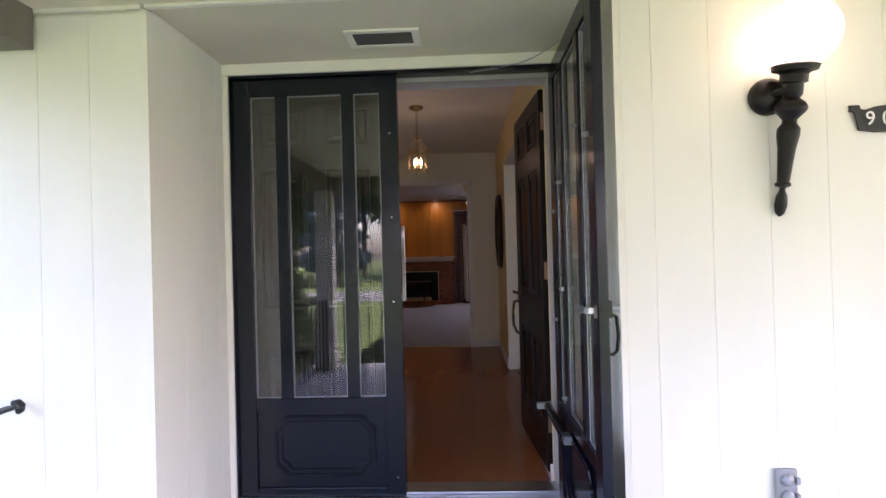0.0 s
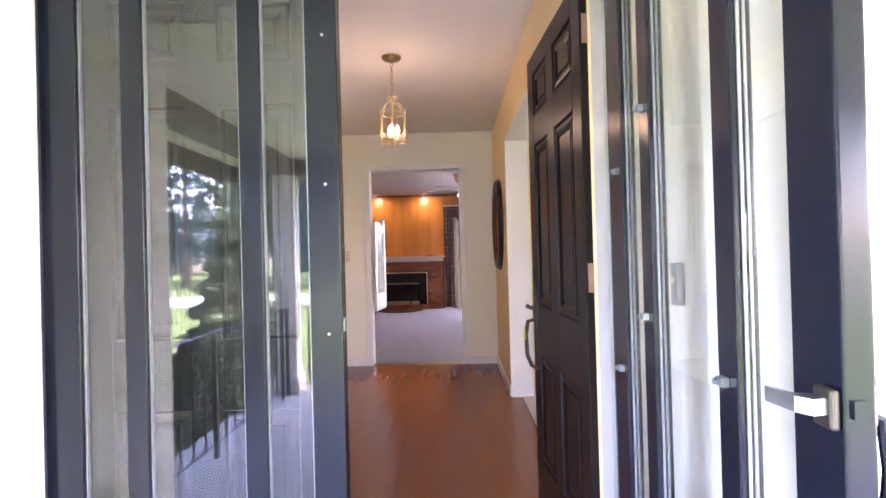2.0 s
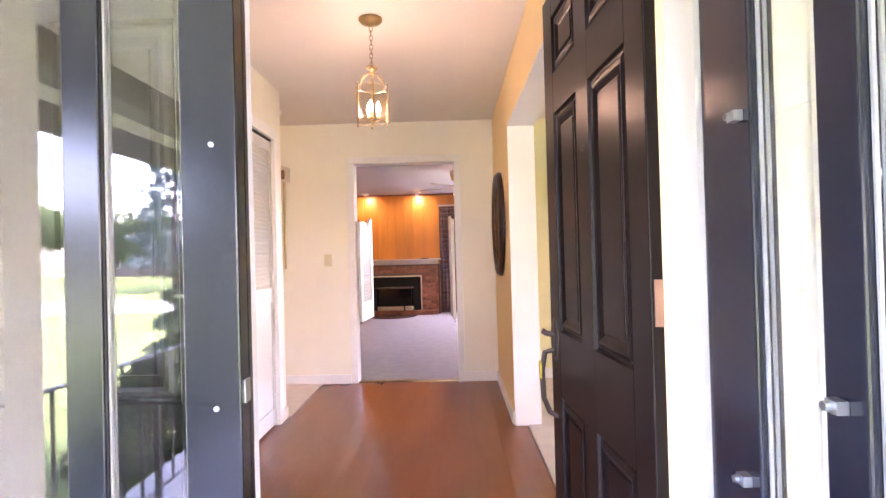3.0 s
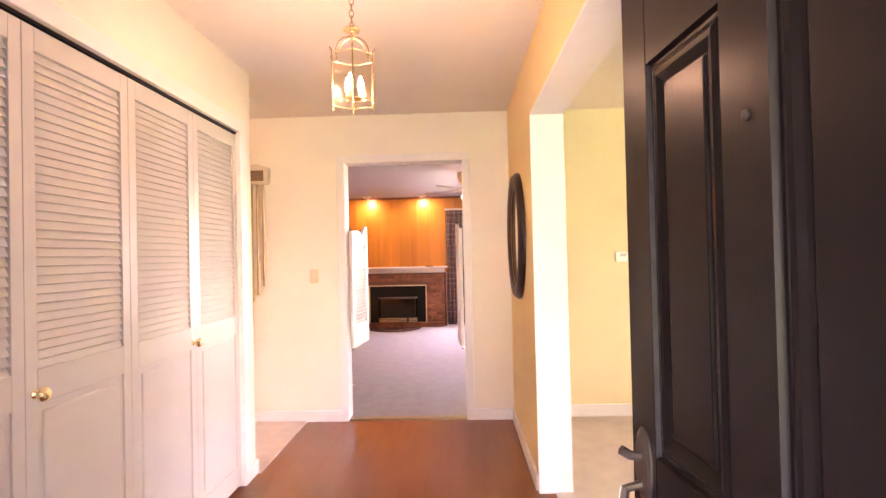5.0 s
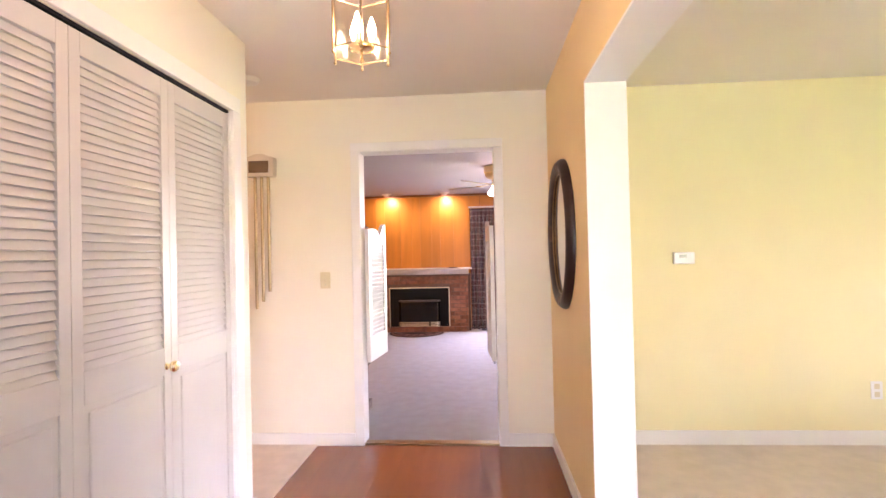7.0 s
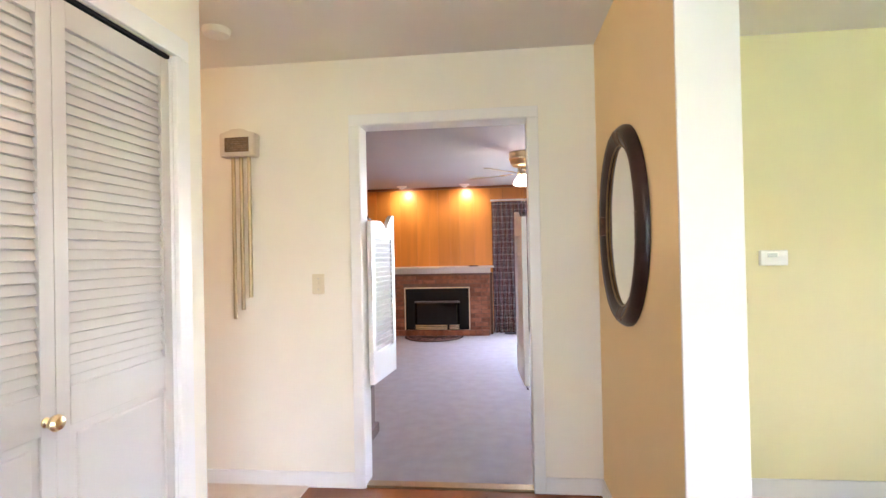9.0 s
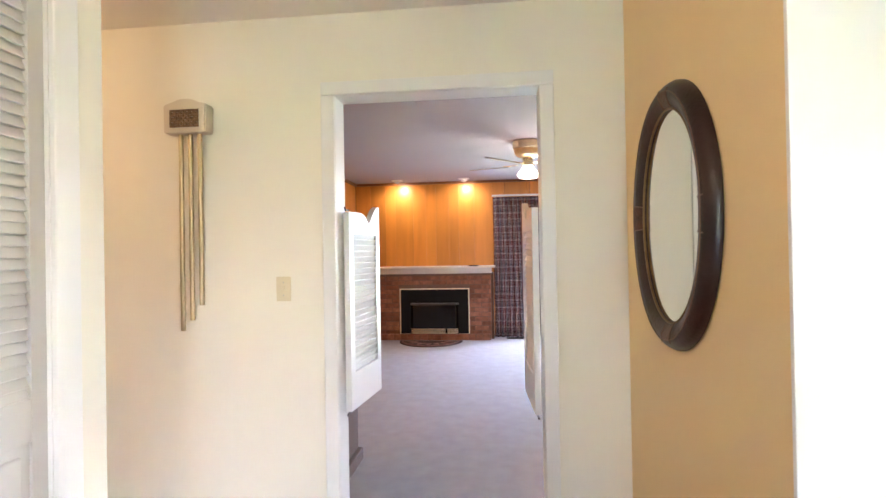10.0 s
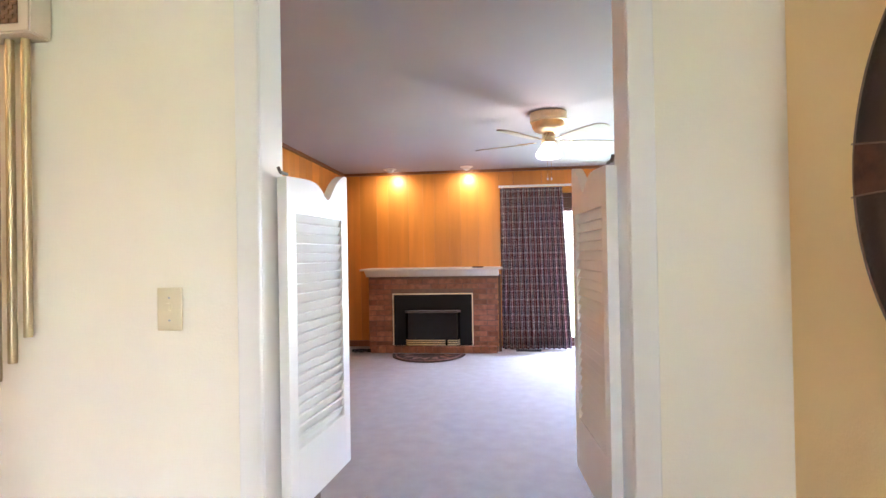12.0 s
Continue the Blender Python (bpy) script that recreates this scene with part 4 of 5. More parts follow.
# door chime with three long tubes
chime = thing("door_chime", "off-white door chime with woven front and three brass tubes", "door chime", (-1.212, 6.529, 1.94))
front = [(-0.102, -0.064), (0.102, -0.064), (0.104, 0.066), (0.065, 0.076), (0.028, 0.092), (-0.028, 0.092), (-0.065, 0.076), (-0.104, 0.066)]
hood = B()
prism(hood, front, -0.072, -0.001)
bmesh.ops.bevel(hood, geom=hood.edges[:], offset=0.005, segments=2, affect="EDGES")
cover = part("cover", hood, CHIMEBOX, chime)
weave = B()
for i in range(12):
    for j in range(7):
        x, z = -0.070 + 0.0118 * i, -0.040 + 0.0118 * j
        box(weave, x, x + 0.0105, -0.0755 - 0.002 * ((i + j) % 2), -0.0722, z, z + 0.0105)
part("woven_grille", weave, CANE, cover, "brown woven cane grille")
for x, low in ((-0.043, 0.955), (0.004, 1.005), (0.051, 1.075)):
    tube = B()
    lathe(tube, [(0.0105, low - 1.94), (0.0112, low - 1.936), (0.0112, -0.0645)], 16, Matrix.Translation((x, -0.032, 0)))
    part("tube", tube, TUBE_BRASS, chime, "long satin brass tube", True)

switch = thing("light_switch", "ivory plate with a toggle light switch", "light switch", (-0.776, 6.529, 1.145))
part("plate", box(B(), -0.035, 0.035, -0.006, -0.0005, -0.057, 0.057, 0.002), IVORY, switch)
part("toggle", box(B(), -0.005, 0.005, -0.016, -0.006, -0.004, 0.016, 0.001), IVORY, switch)
for z in (-0.03, 0.03):
    part("screw", rod(B(), (0, -0.006, z), (0, -0.0075, z), 0.003), CHROME, switch)
thermostat = thing("thermostat", "white wall thermostat with a small display", "thermostat", (1.655, 6.549, 1.245))
part("body", box(B(), -0.068, 0.068, -0.028, -0.0005, -0.040, 0.040, 0.006), WHITEPLASTIC, thermostat)
part("display", boxes((-0.034, 0.014, -0.0295, -0.0282, 0.002, 0.024)), LCD, thermostat, "grey-green display")
for k in range(3):
    part("button", box(B(), 0.026 + 0.012 * k - 0.004, 0.026 + 0.012 * k + 0.004, -0.031, -0.0282, 0.006, 0.014, 0.001), WHITEPLASTIC, thermostat)
wall_outlet = thing("wall_outlet", "white double wall outlet above the baseboard", "outlet", (2.85, 6.549, 0.36))
part("plate", box(B(), -0.036, 0.036, -0.006, -0.0005, -0.058, 0.058, 0.002), WHITEPLASTIC, wall_outlet)
for z in (-0.026, 0.026):
    part("socket", box(B(), -0.016, 0.016, -0.009, -0.0061, z - 0.017, z + 0.017, 0.001), IVORY, wall_outlet)
detector = thing("smoke_detector", "round white smoke detector on the ceiling", "smoke detector", (-1.09, 6.05, 2.41))
part("body", lathe(B(), [(0.066, 0), (0.066, -0.012), (0.058, -0.030), (0.030, -0.036), (0.004, -0.037)], 28), WHITEPLASTIC, detector, "", True)

hall_light = thing("hall_ceiling_light", "round opal flush ceiling light, lit, in the hallway", "ceiling light", (-2.5, 6.05, 2.41))
part("base", lathe(B(), [(0.11, 0), (0.11, -0.012), (0.10, -0.02)], 28), HOUSING_BRASS, hall_light, "", True)
dome = part("dome", lathe(B(), [(0.14, -0.021), (0.135, -0.06), (0.10, -0.10), (0.05, -0.12), (0.005, -0.125)], 28), SHADE_GLOW, hall_light, "lit opal glass dome", True)
dome.visible_shadow = False

# ---- cafe doors ----
def cafe_door(at, turn, label):
    d = thing("cafe_door", label, "cafe door", at, turn, "pair of swinging cafe doors")
    w, t, h = 0.425, 0.0145, 0.95
    top = []
    for k in range(25):
        f = k / 24
        dip = 0.060 * math.exp(-(abs(f - 0.64) / 0.13) ** 1.5)
        top.append((w * f, 0.945 + 0.012 * math.sin(f * 2.2) + 0.055 * max(0.0, f - 0.6) / 0.4 - 0.010 * max(0.0, (f - 0.93) / 0.07) ** 2 - dip))
    head = [(0.0, 0.845), (w, 0.845)] + top[::-1]
    part("head_rail", prism(B(), head, -t, t), WHITE, d)
    part("stile", box(B(), 0, 0.050, -t, t, 0, 0.8448, 0.001), WHITE, d)
    part("stile", box(B(), w - 0.050, w, -t, t, 0, 0.8448, 0.001), WHITE, d)
    part("bottom_rail", box(B(), 0.0502, w - 0.0502, -t, t, 0, 0.175, 0.001), WHITE, d)
    count = 23
    pitch = (0.845 - 0.175) / count
    slat = mesh_of(box(B(), 0.0504, w - 0.0504, -0.0200, 0.0200, -0.0034, 0.0034, 0.0015), "slat", WHITE)
    for k in range(count):
        piece("slat", slat, d, pose(0, 0, 0.175 + (k + 0.5) * pitch, -66, 0, 0))
    for z in (-0.008, 0.955):
        part("pivot_hinge", bent(B(), [(-0.018, 0, z + (0.012 if z > 0 else -0.004)), (-0.006, 0, z), (0.030, 0, z)], 0.005, 6), PEWTER, d, "dark pivot hinge")
    return d


cafe_door((-0.497, 6.605, 0.555), 84.0, "white louvred cafe door with a scalloped top, swung open")
cafe_door((0.386, 6.605, 0.555), 93.5, "white louvred cafe door with a scalloped top, swung open")


# ---- family room ----
fire = thing("fireplace", "red-brown brick fireplace with black insert and brass edging", "fireplace", (-0.757, 11.90, 0), kind="structure")
part("mortar_back", boxes((-0.845, 0.845, -0.003, 0.399, 0.0, 0.985)), MORTAR, fire, "brown mortar")
surround = part("insert", boxes((-0.512, 0.512, -0.020, 0.011, 0.092, 0.752)), FIREBLACK, fire, "matt black steel fire insert")
edge = ring_prism(B(), [(-0.524, 0.092), (0.524, 0.092), (0.524, 0.765), (-0.524, 0.765)], [(-0.510, 0.092), (0.510, 0.092), (0.510, 0.750), (-0.510, 0.750)], -0.030, -0.008)
part("brass_edge", edge, SATIN_BRASS, surround, "pale satin brass edging")
bay = B()
prism(bay, [(-0.355, -0.021), (0.355, -0.021), (0.315, -0.075), (-0.315, -0.075)], 0.150, 0.520, "xy")
part("glass_front", bay, BLACKGLASS, surround, "smoked glass fire doors")
part("hood_lip", prism(B(), [(-0.365, -0.0215), (0.365, -0.0215), (0.325, -0.082), (-0.325, -0.082)], 0.521, 0.548, "xy"), PEWTER, surround, "grey steel hood lip")
for k in range(3):
    z = 0.112 + 0.026 * k
    part("grille_bar", bent(B(), [(-0.345, -0.030, z), (-0.305, -0.082, z), (0.165, -0.082, z)], 0.009), SATIN_BRASS, surround)
    part("grille_bar", bent(B(), [(0.195, -0.082, z), (0.305, -0.082, z), (0.345, -0.030, z)], 0.009), SATIN_BRASS, surround)
part("side_board", boxes((0.848, 0.885, 0.02, 0.375, 0.0, 0.984)), DARKWOOD, fire, "dark wooden side board")
mantel = thing("mantel_shelf", "cream painted mantel shelf with sloping cove", "mantel shelf", (-0.757, 11.88, 0.985))
part("cove", prism(B(), [(0.008, 0.0), (-0.04, 0.0), (-0.155, 0.082), (-0.155, 0.084), (0.008, 0.084)], -0.86, 0.86, "yz"), MANTEL, mantel)
part("top_board", box(B(), -0.915, 0.915, -0.175, 0.40, 0.0845, 0.106, 0.004), MANTEL, mantel)
remote = thing("remote_control", "small black remote lying on the mantel shelf", "remote control", (-0.16, 11.80, 1.0915))
part("body", box(B(), -0.07, 0.07, -0.02, 0.02, 0, 0.016, 0.004), FIREBLACK, remote)
hearth = thing("hearth", "low red-brown brick hearth", "hearth", (-0.757, 11.80, 0), kind="structure")
part("mortar_bed", boxes((-0.80, 0.83, 0.006, 0.098, 0.0, 0.082)), MORTAR, hearth, "brown mortar")

rug = thing("hearth_rug", "half-round dark hearth rug with a pink leaf pattern", "rug", (-0.79, 11.72, 0.006))
half = [(0.46 * math.cos(radians(180 + 180 * k / 24)), 0.50 * math.sin(radians(180 + 180 * k / 24))) for k in range(25)]
part("mat_body", prism(B(), half, 0, 0.010, "xy"), RUGDARK, rug)
border = B()
bent(border, [(x * 0.90, y * 0.90 - 0.005, 0.0105) for x, y in half], 0.010, 5)
part("border", border, RUGRED, rug, "dusty pink border")
motif = B()
for k in range(7):
    a = radians(195 + 25 * k)
    c = Vector((0.25 * math.cos(a), 0.27 * math.sin(a) - 0.02))
    prism(motif, [(c.x + r * math.cos(q + a), c.y + r * 0.8 * math.sin(q + a)) for q, r in ((0, 0.12), (1.2, 0.035), (2.6, 0.08), (3.9, 0.03), (5.1, 0.06))], 0.0102, 0.0125, "xy")
part("leaf_pattern", motif, RUGRED, rug, "dusty pink leaf motif")

cord = thing("extension_cord", "coiled dark cable and plug by the hearth", "cable", (-1.72, 11.86, 0.006))
part("coil", bent(B(), [((0.10 + 0.012 * math.sin(k * 0.7)) * math.cos(k * 0.35), 0.06 * math.sin(k * 0.35), 0.008 + 0.006 * (k % 5)) for k in range(60)], 0.005, 6), FIREBLACK, cord)
part("plug", box(B(), 0.10, 0.16, -0.03, 0.01, 0, 0.045, 0.006), FIREBLACK, cord)

cabinet = thing("cabinet", "low dark walnut cabinet standing by the doorway", "cabinet", (-0.92, 7.08, 0.006))
part("plinth", box(B(), -0.22, 0.265, -0.31, 0.34, 0.0, 0.075, 0.006), DARKWOOD, cabinet)
part("body", box(B(), -0.22, 0.235, -0.30, 0.31, 0.0752, 0.78, 0.003), DARKWOOD, cabinet)
part("top", box(B(), -0.22, 0.25, -0.31, 0.325, 0.7802, 0.805, 0.005), DARKWOOD, cabinet)
for y0, y1 in ((-0.285, 0.0), (0.012, 0.295)):
    front_door = part("door", box(B(), 0.2352, 0.245, y0, y1, 0.09, 0.765, 0.003), DARKWOOD, cabinet)
    part("knob", lathe(B(), [(0.006, 0), (0.006, 0.008), (0.012, 0.014), (0.010, 0.022)], 12, pose(0.2452, y1 - 0.03 if y0 < -0.1 else y0 + 0.03, 0.45, 0, 90, 0)), ANTIQUE_BRASS, front_door)

# curtain, rod and glass door
curtain = thing("curtain", "maroon and navy plaid pleated curtain, drawn aside", "curtain", (0.14, 12.10, 0))
NX, NZ = 150, 14
verts, faces, uvs = [], [], []
for j in range(NZ + 1):
    z = 0.010 + (2.125 - 0.010) * j / NZ
    low = 1 - j / NZ
    width = 0.81 + 0.09 * low
    for i in range(NX + 1):
        u = i / NX
        amp = 0.020 + 0.020 * low
        wave = math.sin(u * 2 * math.pi * 13 + 0.5 * math.sin(9 * u + 1.4 * low)) + 0.35 * math.sin(u * 57 + 3 * low)
        verts.append((u * width, amp * wave, z))
        uvs.append((u * 1.9, z))
for j in range(NZ):
    for i in range(NX):
        k = j * (NX + 1) + i
        faces.append((k, k + 1, k + NX + 2, k + NX + 1))
cloth = bpy.data.meshes.new("cloth")
cloth.from_pydata(verts, [], faces)
layer = cloth.uv_layers.new(name="UVMap")
for lp in cloth.loops:
    layer.data[lp.index].uv = uvs[lp.vertex_index]
cloth.materials.append(PLAID)
cloth.shade_smooth()
cloth_ob = new("cloth", cloth)
cloth_ob.parent = curtain
thick = cloth_ob.modifiers.new("thickness", "SOLIDIFY")
thick.thickness = 0.003
rail = thing("curtain_rod", "white curtain track above the glass door", "curtain rod", (0.12, 12.12, 2.15))
part("track", box(B(), 0, 3.6, -0.018, 0.012, -0.014, 0.014, 0.003), WHITE, rail)
for x in (0.05, 1.8, 3.55):
    part("bracket", box(B(), x - 0.012, x + 0.012, 0.012, 0.155, -0.008, 0.008, 0.002), WHITE, rail)
glass_door = thing("door_sliding", "sliding glass patio door in a dark frame", "glass door", (1.92, 12.36, 0), kind="structure")
part("frame", ring_prism(B(), [(-1.60, 0.0), (1.60, 0.0), (1.60, 1.93), (-1.60, 1.93)], [(-1.54, 0.06), (1.54, 0.06), (1.54, 1.87), (-1.54, 1.87)], -0.05, 0.04), DARKWOOD, glass_door, "dark frame")
for x0, x1, y in ((-1.54, 0.03, 0.012), (-0.03, 1.54, -0.022)):
    leafp = part("sash", ring_prism(B(), [(x0, 0.06), (x1, 0.06), (x1, 1.87), (x0, 1.87)], [(x0 + 0.05, 0.12), (x1 - 0.05, 0.12), (x1 - 0.05, 1.82), (x0 + 0.05, 1.82)], y - 0.014, y + 0.014), DARKWOOD, glass_door, "dark sliding sash")
    gp = part("pane", boxes((x0 + 0.05, x1 - 0.05, y - 0.003, y + 0.003, 0.12, 1.82)), PANE, leafp, "clear glass")
    gp.visible_shadow = False
solid("door_sliding_trim", boxes((0.24, 0.318, 12.262, 12.298, 0, 2.0), (3.522, 3.60, 12.262, 12.298, 0, 2.0), (0.24, 3.60, 12.262, 12.298, 2.0005, 2.06)), DARKWOOD, "dark wooden trim of the glass door", "trim")
register = thing("floor_register", "dark metal floor register under the curtain", "floor vent", (0.47, 11.98, 0.006))
part("frame", box(B(), -0.16, 0.16, -0.055, 0.055, 0, 0.012, 0.003), FIREBLACK, register)
for k in range(10):
    part("slat", boxes((-0.145 + 0.03 * k, -0.131 + 0.03 * k, -0.042, 0.042, 0.0122, 0.016)), PEWTER, register)

# ceiling fan with lamp
fan = thing("ceiling_fan", "brass hugger ceiling fan with pale blades and a lit shade", "ceiling fan", (0.525, 9.52, 2.41))
part("motor_housing", lathe(B(), [(0.148, 0), (0.150, -0.012), (0.146, -0.05), (0.150, -0.055), (0.150, -0.070), (0.138, -0.080), (0.132, -0.115), (0.110, -0.145), (0.07, -0.160), (0.055, -0.168)], 40), HOUSING_BRASS, fan, "polished brass motor housing", True)
part("light_kit", lathe(B(), [(0.055, -0.168), (0.052, -0.20), (0.062, -0.246), (0.060, -0.232), (0.035, -0.240)], 28), BRASS, fan, "", True)
shade_bm = B()
scallop = [(0.046, -0.240), (0.056, -0.258), (0.078, -0.290), (0.098, -0.318), (0.104, -0.334), (0.100, -0.352), (0.085, -0.366), (0.050, -0.374), (0.010, -0.376)]
lathe(shade_bm, scallop, 36)
for v in shade_bm.verts:
    ripple = 1 + 0.035 * max(0.0, min(1.0, (-0.25 - v.co.z) / 0.08)) * math.cos(6 * math.atan2(v.co.y, v.co.x))
    v.co.x, v.co.y = v.co.x * ripple, v.co.y * ripple
shade = part("shade", shade_bm, SHADE_GLOW, fan, "lit frosted glass shade", True)
shade.visible_shadow = False
for k in range(5):
    a = 159.5 + 72 * k
    m = pose(0, 0, -0.238, 0, 0, a) @ pose(0, 0, 0, -11, 0, 0)
    ol = [(0.19, -0.045), (0.30, -0.060), (0.50, -0.068), (0.60, -0.062), (0.635, -0.035), (0.645, 0.0), (0.635, 0.035), (0.60, 0.062), (0.50, 0.068), (0.30, 0.060), (0.19, 0.045)]
    blade = part("blade", prism(B(), ol, -0.004, 0.004, "xy", m), BLADE, fan, "pale wooden fan blade")
    part("blade_iron", prism(B(), [(0.10, -0.020), (0.16, -0.014), (0.20, -0.038), (0.25, -0.030), (0.27, 0.0), (0.25, 0.030), (0.20, 0.038), (0.16, 0.014), (0.10, 0.020)], 0.0045, 0.010, "xy", m), BRASS, blade, "pierced brass bracket")
for x in (-0.018, 0.012):
    ch = part("pull_chain", rod(B(), (x, -0.05, -0.246), (x, -0.05, -0.535), 0.0018, seg=5), BRASS, fan, "thin brass pull chain")
    part("bob", lathe(B(), [(0.002, -0.556), (0.008, -0.548), (0.006, -0.537), (0.002, -0.533)], 10, Matrix.Translation((x, -0.05, 0))), WHITEPLASTIC, ch)
for x in (-1.31, -0.29):
    spot = thing("ceiling_spot", "white recessed eyeball spotlight, lit", "spotlight", (x, 11.98, 2.41), group="fireplace spotlights")
    part("ring", lathe(B(), [(0.085, 0), (0.085, -0.006), (0.070, -0.014), (0.060, -0.014)], 28), WHITEPLASTIC, spot, "", True)
    tip = pose(0, 0, 0.008, 55, 0, 0)
    part("eyeball", lathe(B(), [(0.050, 0.0), (0.055, -0.015), (0.050, -0.034), (0.040, -0.046), (0.031, -0.047)], 24, tip), WHITEPLASTIC, spot, "", True)
    lens = part("lens", lathe(B(), [(0.030, -0.0475), (0.020, -0.0485)], 20, tip), SPOT_GLOW, spot, "lit lens")
    lens.visible_shadow = False

# living room window
window = thing("window_1", "front window in a white frame", "window", (3.6, 1.99, 0.55), kind="structure")
part("window_frame", ring_prism(B(), [(-0.95, 0.0), (0.95, 0.0), (0.95, 1.40), (-0.95, 1.40)], [(-0.89, 0.06), (0.89, 0.06), (0.89, 1.34), (-0.89, 1.34)], -0.03, 0.03), WHITE, window)
wp = part("pane", boxes((-0.89, 0.89, -0.003, 0.003, 0.06, 1.34)), CLEAR, window)
wp.visible_shadow = False


# ---- garden seen in the panes ----
def foliage(count, size, spread, seed):
    """Loose leaves: one mesh of small bent quads at the places that spread() gives."""
    rng = random.Random(seed)
    vs, fs = [], []
    for _ in range(count):
        p, out = spread(rng)
        d = (Vector(out) + Vector((rng.uniform(-.7, .7), rng.uniform(-.7, .7), rng.uniform(-.5, .6)))).normalized()
        s = d.orthogonal().normalized()
        s.rotate(Matrix.Rotation(rng.uniform(0, 6.28), 3, d))
        w = size * rng.uniform(0.6, 1.4)
        k = len(vs)
        vs += [p - s * w * 0.4, p + d * w * 0.5 + s.cross(d) * w * 0.3, p + s * w * 0.4, p - d * w * 0.5 + s.cross(d) * w * 0.1]
        fs.append((k, k + 1, k + 2, k + 3))
    me = bpy.data.meshes.new("crown")
    me.from_pydata([tuple(v) for v in vs], [], fs)
    return me


def conifer(name, label, at, height, radius, material, count, size, seed, lift=0.1):
    t = thing(name, label, "tree", at)
    part("trunk", rod(B(), (0, 0, 0), (0, 0, height * 0.9), radius * 0.10 + 0.02, 0.01), BARK, t)

    def spread(rng):
        f = rng.random() ** 1.35
        z = height * (lift + (1 - lift) * f)
        tier = 0.80 + 0.20 * math.sin(z / height * 46 + rng.uniform(-.5, .5))
        r = radius * (1 - f) ** 0.75 * tier * (0.62 + 0.38 * rng.random() ** 0.5) + 0.02
        a = rng.uniform(0, 6.283)
        r *= 1 + 0.12 * math.sin(3 * a + seed) + 0.08 * math.sin(7 * a + z * 3)
        return Vector((r * math.cos(a), r * math.sin(a), z)), (math.cos(a), math.sin(a), 0.25)
    me = foliage(count, size, spread, seed)
    me.materials.append(material)
    crown = new("crown", me)
    crown.parent = t
    return t


def broadleaf(name, label, at, height, radius, material, count, size, seed):
    t = thing(name, label, "tree", at)
    rng0 = random.Random(seed)
    trunk = B()
    rod(trunk, (0, 0, 0), (0.1, 0, height * 0.5), 0.24, 0.13)
    tips = []
    for k in range(9):
        a = k * 0.7 + rng0.uniform(-.3, .3)
        q = Vector((radius * 0.75 * math.cos(a) * rng0.uniform(.5, 1), radius * 0.75 * math.sin(a) * rng0.uniform(.5, 1), height * rng0.uniform(0.48, 0.95)))
        rod(trunk, (0.08, 0, height * rng0.uniform(0.3, 0.48)), q, 0.08, 0.02, 6)
        tips.append(q)
    part("trunk", trunk, BARK, t)

    def spread(rng):
        c = rng.choice(tips)
        v = Vector((rng.gauss(0, 1), rng.gauss(0, 1), rng.gauss(0, 0.8)))
        v = v.normalized() * radius * 0.48 * rng.random() ** 0.4
        return c + v, v.normalized()
    me = foliage(count, size, spread, seed)
    me.materials.append(material)
    crown = new("crown", me)
    crown.parent = t
    return t


conifer("evergreen_shrub", "dense dark green conical evergreen on the lawn by the porch", (-2.48, -2.55, -0.45), 2.15, 0.84, LEAF_SHRUB, 26000, 0.045, 3, 0.0)
conifer("evergreen_shrub", "low rounded evergreen shrub below the front railing", (-0.75, -1.85, -0.45), 0.50, 0.62, LEAF_DARK, 5000, 0.045, 4, 0.02)
conifer("evergreen_shrub", "low rounded evergreen shrub beside the porch", (-2.10, -0.75, -0.45), 0.85, 0.58, LEAF_DARK, 6000, 0.045, 5, 0.02)
conifer("spruce_tree", "blue-grey spruce tree on the lawn", (-6.6, -23.0, -0.45), 8.5, 2.2, LEAF_BLUE, 6500, 0.26, 6)
conifer("spruce_tree", "tall loose blue-grey spruce tree behind the road", (-14.9, -25.0, -0.45), 9.5, 2.4, LEAF_BLUE, 2600, 0.30, 7, 0.14)
for i, (x, y, h, r) in enumerate(((-30, -46, 5.6, 3.6), (-24, -50, 6.2, 4.0), (-37, -47, 5.8, 3.8), (-3, -33, 11, 4.0), (-44, -48, 6.4, 4.2), (2.5, -30, 10, 3.8), (9, -34, 11, 4.4), (16, -31, 10, 4.2), (-12.6, -33, 11.5, 4.2), (24, -36, 12, 5), (-19, -52, 6.5, 4.2), (-7.6, -36, 11, 4.8))):
    broadleaf("broadleaf_tree", "full green broad-leaved tree across the road", (x, y, -0.45), h, r, LEAF_GREEN, 5200, 0.36, 20 + i)
house = thing("neighbour_house", "low pale brick house with a grey roof across the road", "house", (-35.0, -58.0, -0.45))
part("wall", boxes((-5, 5, -3, 3, 0, 2.6)), HOUSEWALL, house)
part("roof", prism(B(), [(-3.6, 2.55), (3.6, 2.55), (0, 4.2)], -5.5, 5.5, "yz"), ROOF, house, "grey hipped roof")
for x in (-3.2, 0.2, 3.2):
    w = part("window", boxes((x - 0.7, x + 0.7, 3.001, 3.05, 0.9, 2.1)), WHITE, house, "white framed window")
    part("pane", boxes((x - 0.6, x + 0.6, 3.051, 3.06, 1.0, 2.0)), BLACKGLASS, w)


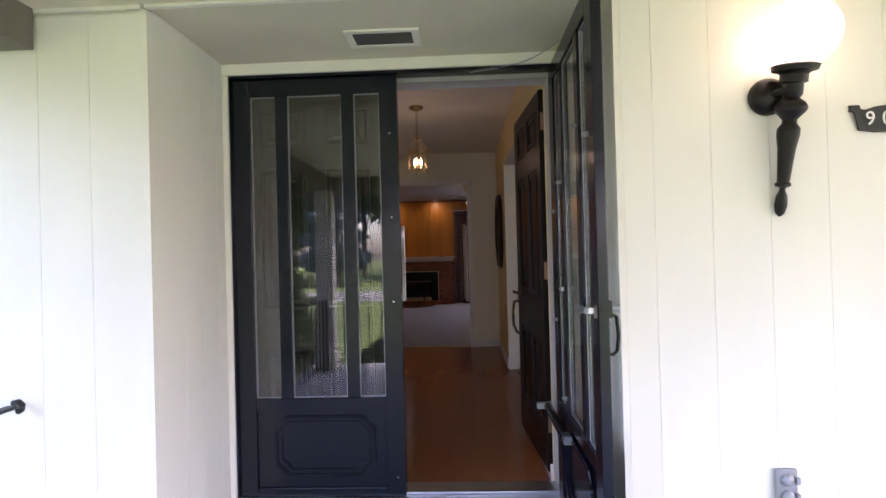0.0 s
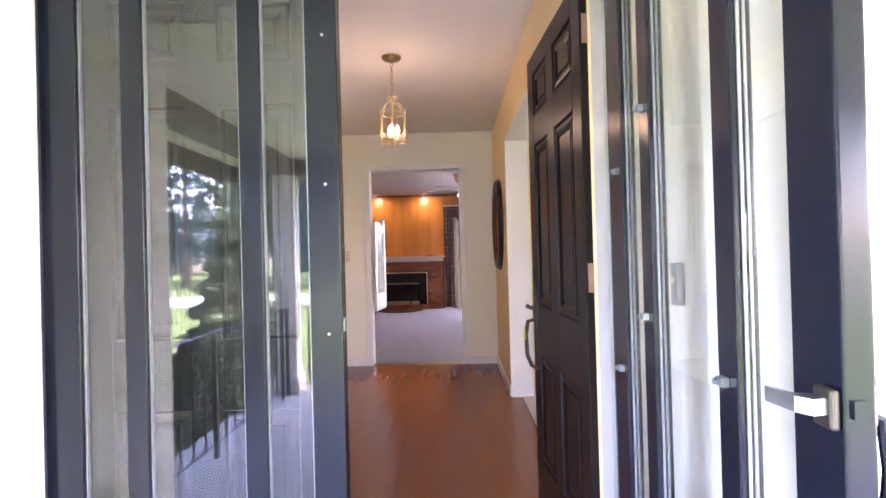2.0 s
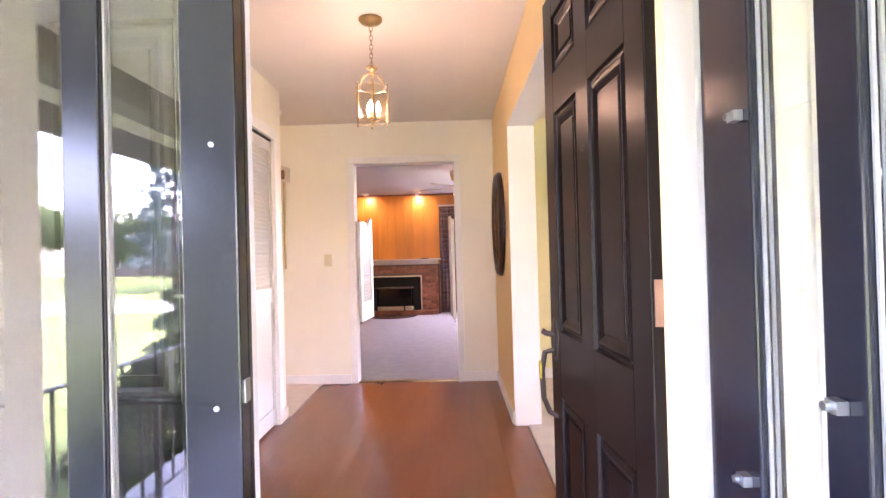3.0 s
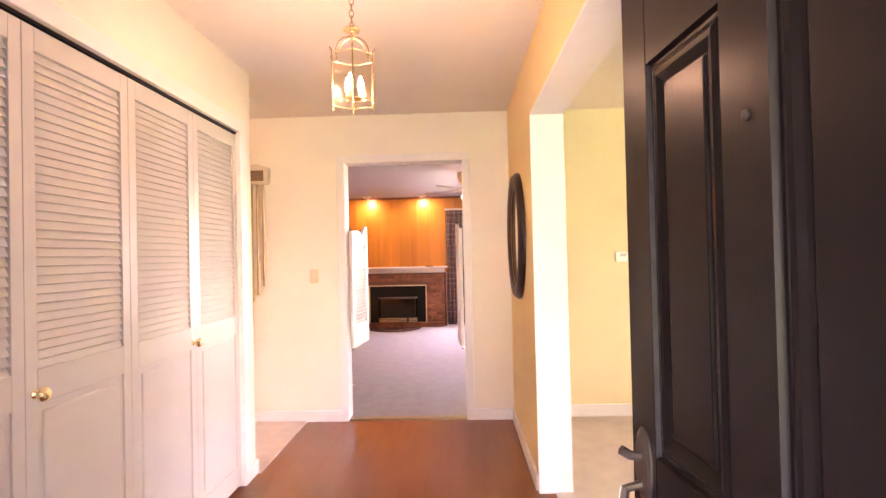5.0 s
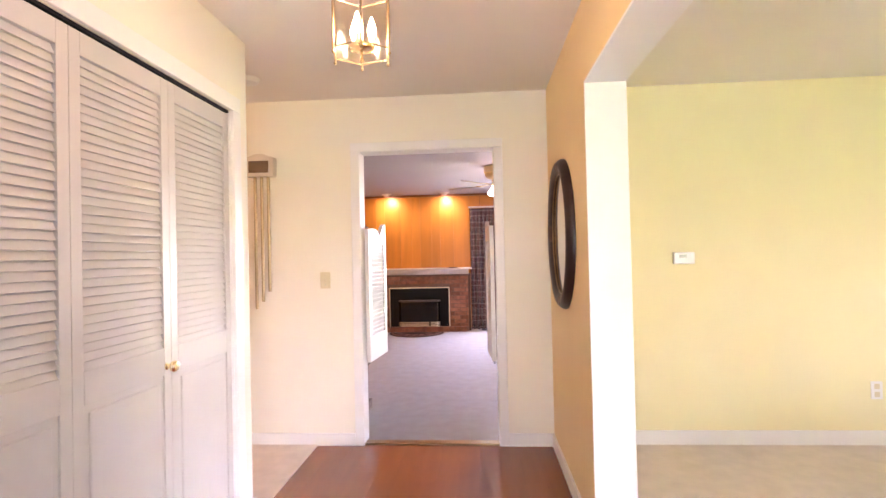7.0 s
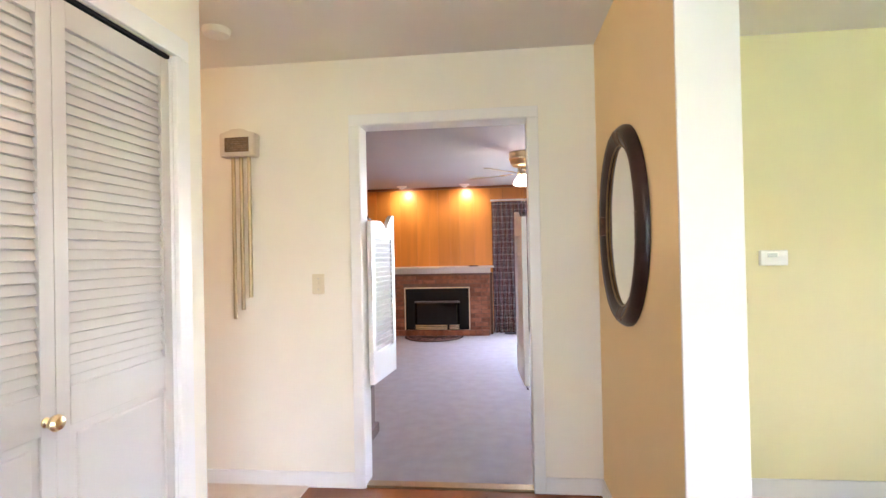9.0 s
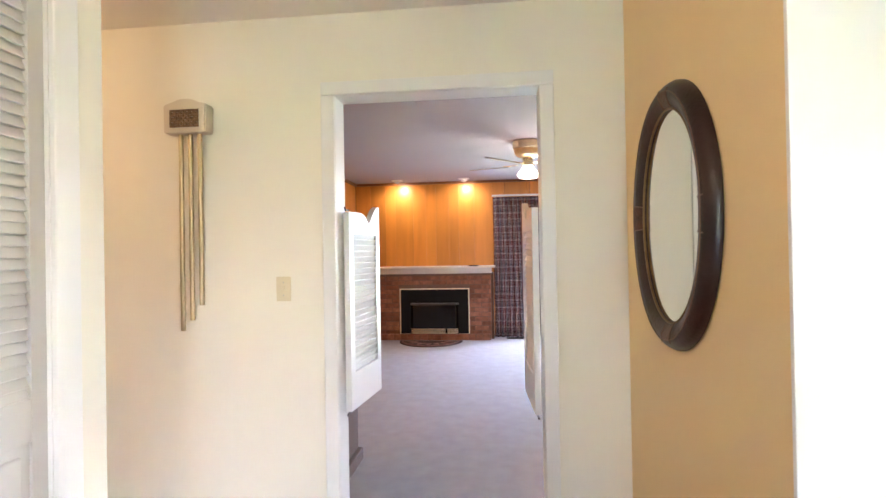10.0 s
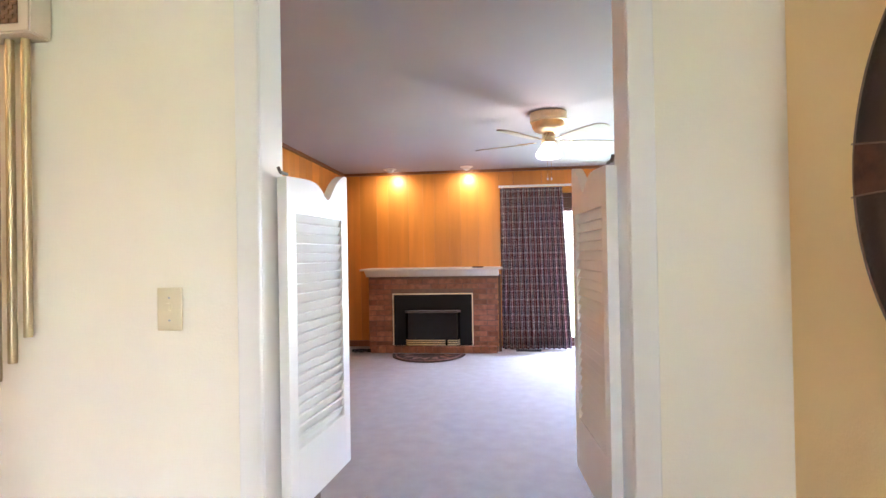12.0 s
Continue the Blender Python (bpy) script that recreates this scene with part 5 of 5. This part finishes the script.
# ---- boards, planks and bricks ----
def strips(parent, name, spans, fixed, lo, hi, axis, material, depth, vertical=True):
    """Upright boards on a wall: axis x or y runs along spans; fixed is the outer face, depth its thickness to the wall."""
    for a, b in spans:
        g = 0.0004
        if axis == "x":
            bm = box(B(), a + g, b - g, min(fixed, fixed + depth), max(fixed, fixed + depth), lo, hi, 0.0010)
        else:
            bm = box(B(), min(fixed, fixed + depth), max(fixed, fixed + depth), a + g, b - g, lo, hi, 0.0010)
        part(name, bm, material, parent)


left_edges = [-0.803, -1.0, -1.194] + [-1.194 - 0.197 * k for k in range(1, 16)]
strips(wall_front, "siding_board", list(zip(left_edges[1:], left_edges[:-1])), 1.92, -0.16, 2.077, "x", SIDING, 0.0085)
right_edges = [0.912, 1.017] + [1.017 + 0.197 * k for k in range(1, 9)] + [2.65]
strips(wall_right, "siding_board", list(zip(right_edges[:-1], right_edges[1:])), 1.92, -0.16, 2.098, "x", SIDING, 0.0085)
strips(recess_left, "siding_board", [(1.946, 2.140), (2.140, 2.285), (2.285, 2.43), (2.43, 2.50)], -0.780, -0.16, 2.098, "y", SIDING, -0.0085)
strips(recess_right, "siding_board", [(1.946, 2.140), (2.140, 2.285), (2.285, 2.43), (2.43, 2.50)], 0.890, -0.16, 2.098, "y", SIDING, 0.0085)

rng = random.Random(5)
widths = []
x = -2.045
while x < 0.31:
    w = rng.choice((0.16, 0.20, 0.24, 0.285))
    widths.append((x, min(x + w, 0.318)))
    x += w
for a, b in widths:
    part("panel_board", box(B(), a + 0.0006, b - 0.0006, 12.278, 12.2995, 0.0, 2.409, 0.001), PANELWOOD, wall_family)
for a, b in ((0.32, 0.70), (0.70, 1.10), (1.10, 1.55), (1.55, 2.12), (2.12, 2.7), (2.7, 3.2), (3.2, 3.52)):
    part("panel_board", box(B(), a + 0.0012, b - 0.0012, 12.278, 12.2995, 2.065, 2.409, 0.002), PANELWOOD, wall_family)
y = 6.70
while y < 12.2:
    w = rng.choice((0.16, 0.20, 0.24, 0.285))
    part("panel_board", box(B(), -2.0695, -2.046, y + 0.0012, min(y + w, 12.27) - 0.0012, 0.0, 2.409, 0.002), PANELWOOD, wall_family_west)
    y += w

# laminate planks run along the foyer
x = -0.975
while x < 0.855:
    x1 = min(x + 0.125, 0.858)
    y = 2.664 - rng.uniform(0.0, 1.0)
    while y < 6.53:
        y1 = min(y + 1.20, 6.533)
        a = max(y, 2.664)
        if y1 - a > 0.02:
            part("plank", box(B(), x + 0.0001, x1 - 0.0001, a + 0.0001, y1 - 0.0001, -0.0055, 0.0, 0.0002), PLANK, floor_foyer)
        y += 1.20
    x += 0.125

# bricks round the fire
brick = mesh_of(box(B(), -0.0995, 0.0995, -0.011, 0.011, -0.030, 0.030, 0.004), "brick", BRICK)
for r in range(14):
    z = 0.034 + 0.068 * r
    if z > 0.96:
        break
    pos = -0.845 - (0.1035 if r % 2 else 0.0)
    while pos < 0.84:
        spans = [(max(pos, -0.845), min(pos + 0.199, 0.845))]
        if z < 0.795:
            lo, hi = spans[0]
            spans = [(lo, min(hi, -0.530)), (max(lo, 0.530), hi)]
        for lo, hi in spans:
            if hi - lo > 0.02:
                if abs(hi - lo - 0.199) < 0.001:
                    me = brick
                else:
                    me = mesh_of(box(B(), -(hi - lo) / 2, (hi - lo) / 2, -0.011, 0.011, -0.030, 0.030, 0.004), "brick", BRICK)
                piece("brick", me, fire, pose((lo + hi) / 2, 0.0, z + 0.002, rng.uniform(-0.6, 0.6), 0, rng.uniform(-0.4, 0.4)))
        pos += 0.207
hearth_brick = mesh_of(box(B(), -0.048, 0.048, -0.052, 0.052, -0.042, 0.042, 0.005), "hearth_brick", BRICK)
for k in range(16):
    piece("brick", hearth_brick, hearth, pose(-0.757 + 0.102 * k, 0.048, 0.048, 0, rng.uniform(-0.5, 0.5), rng.uniform(-0.6, 0.6)))
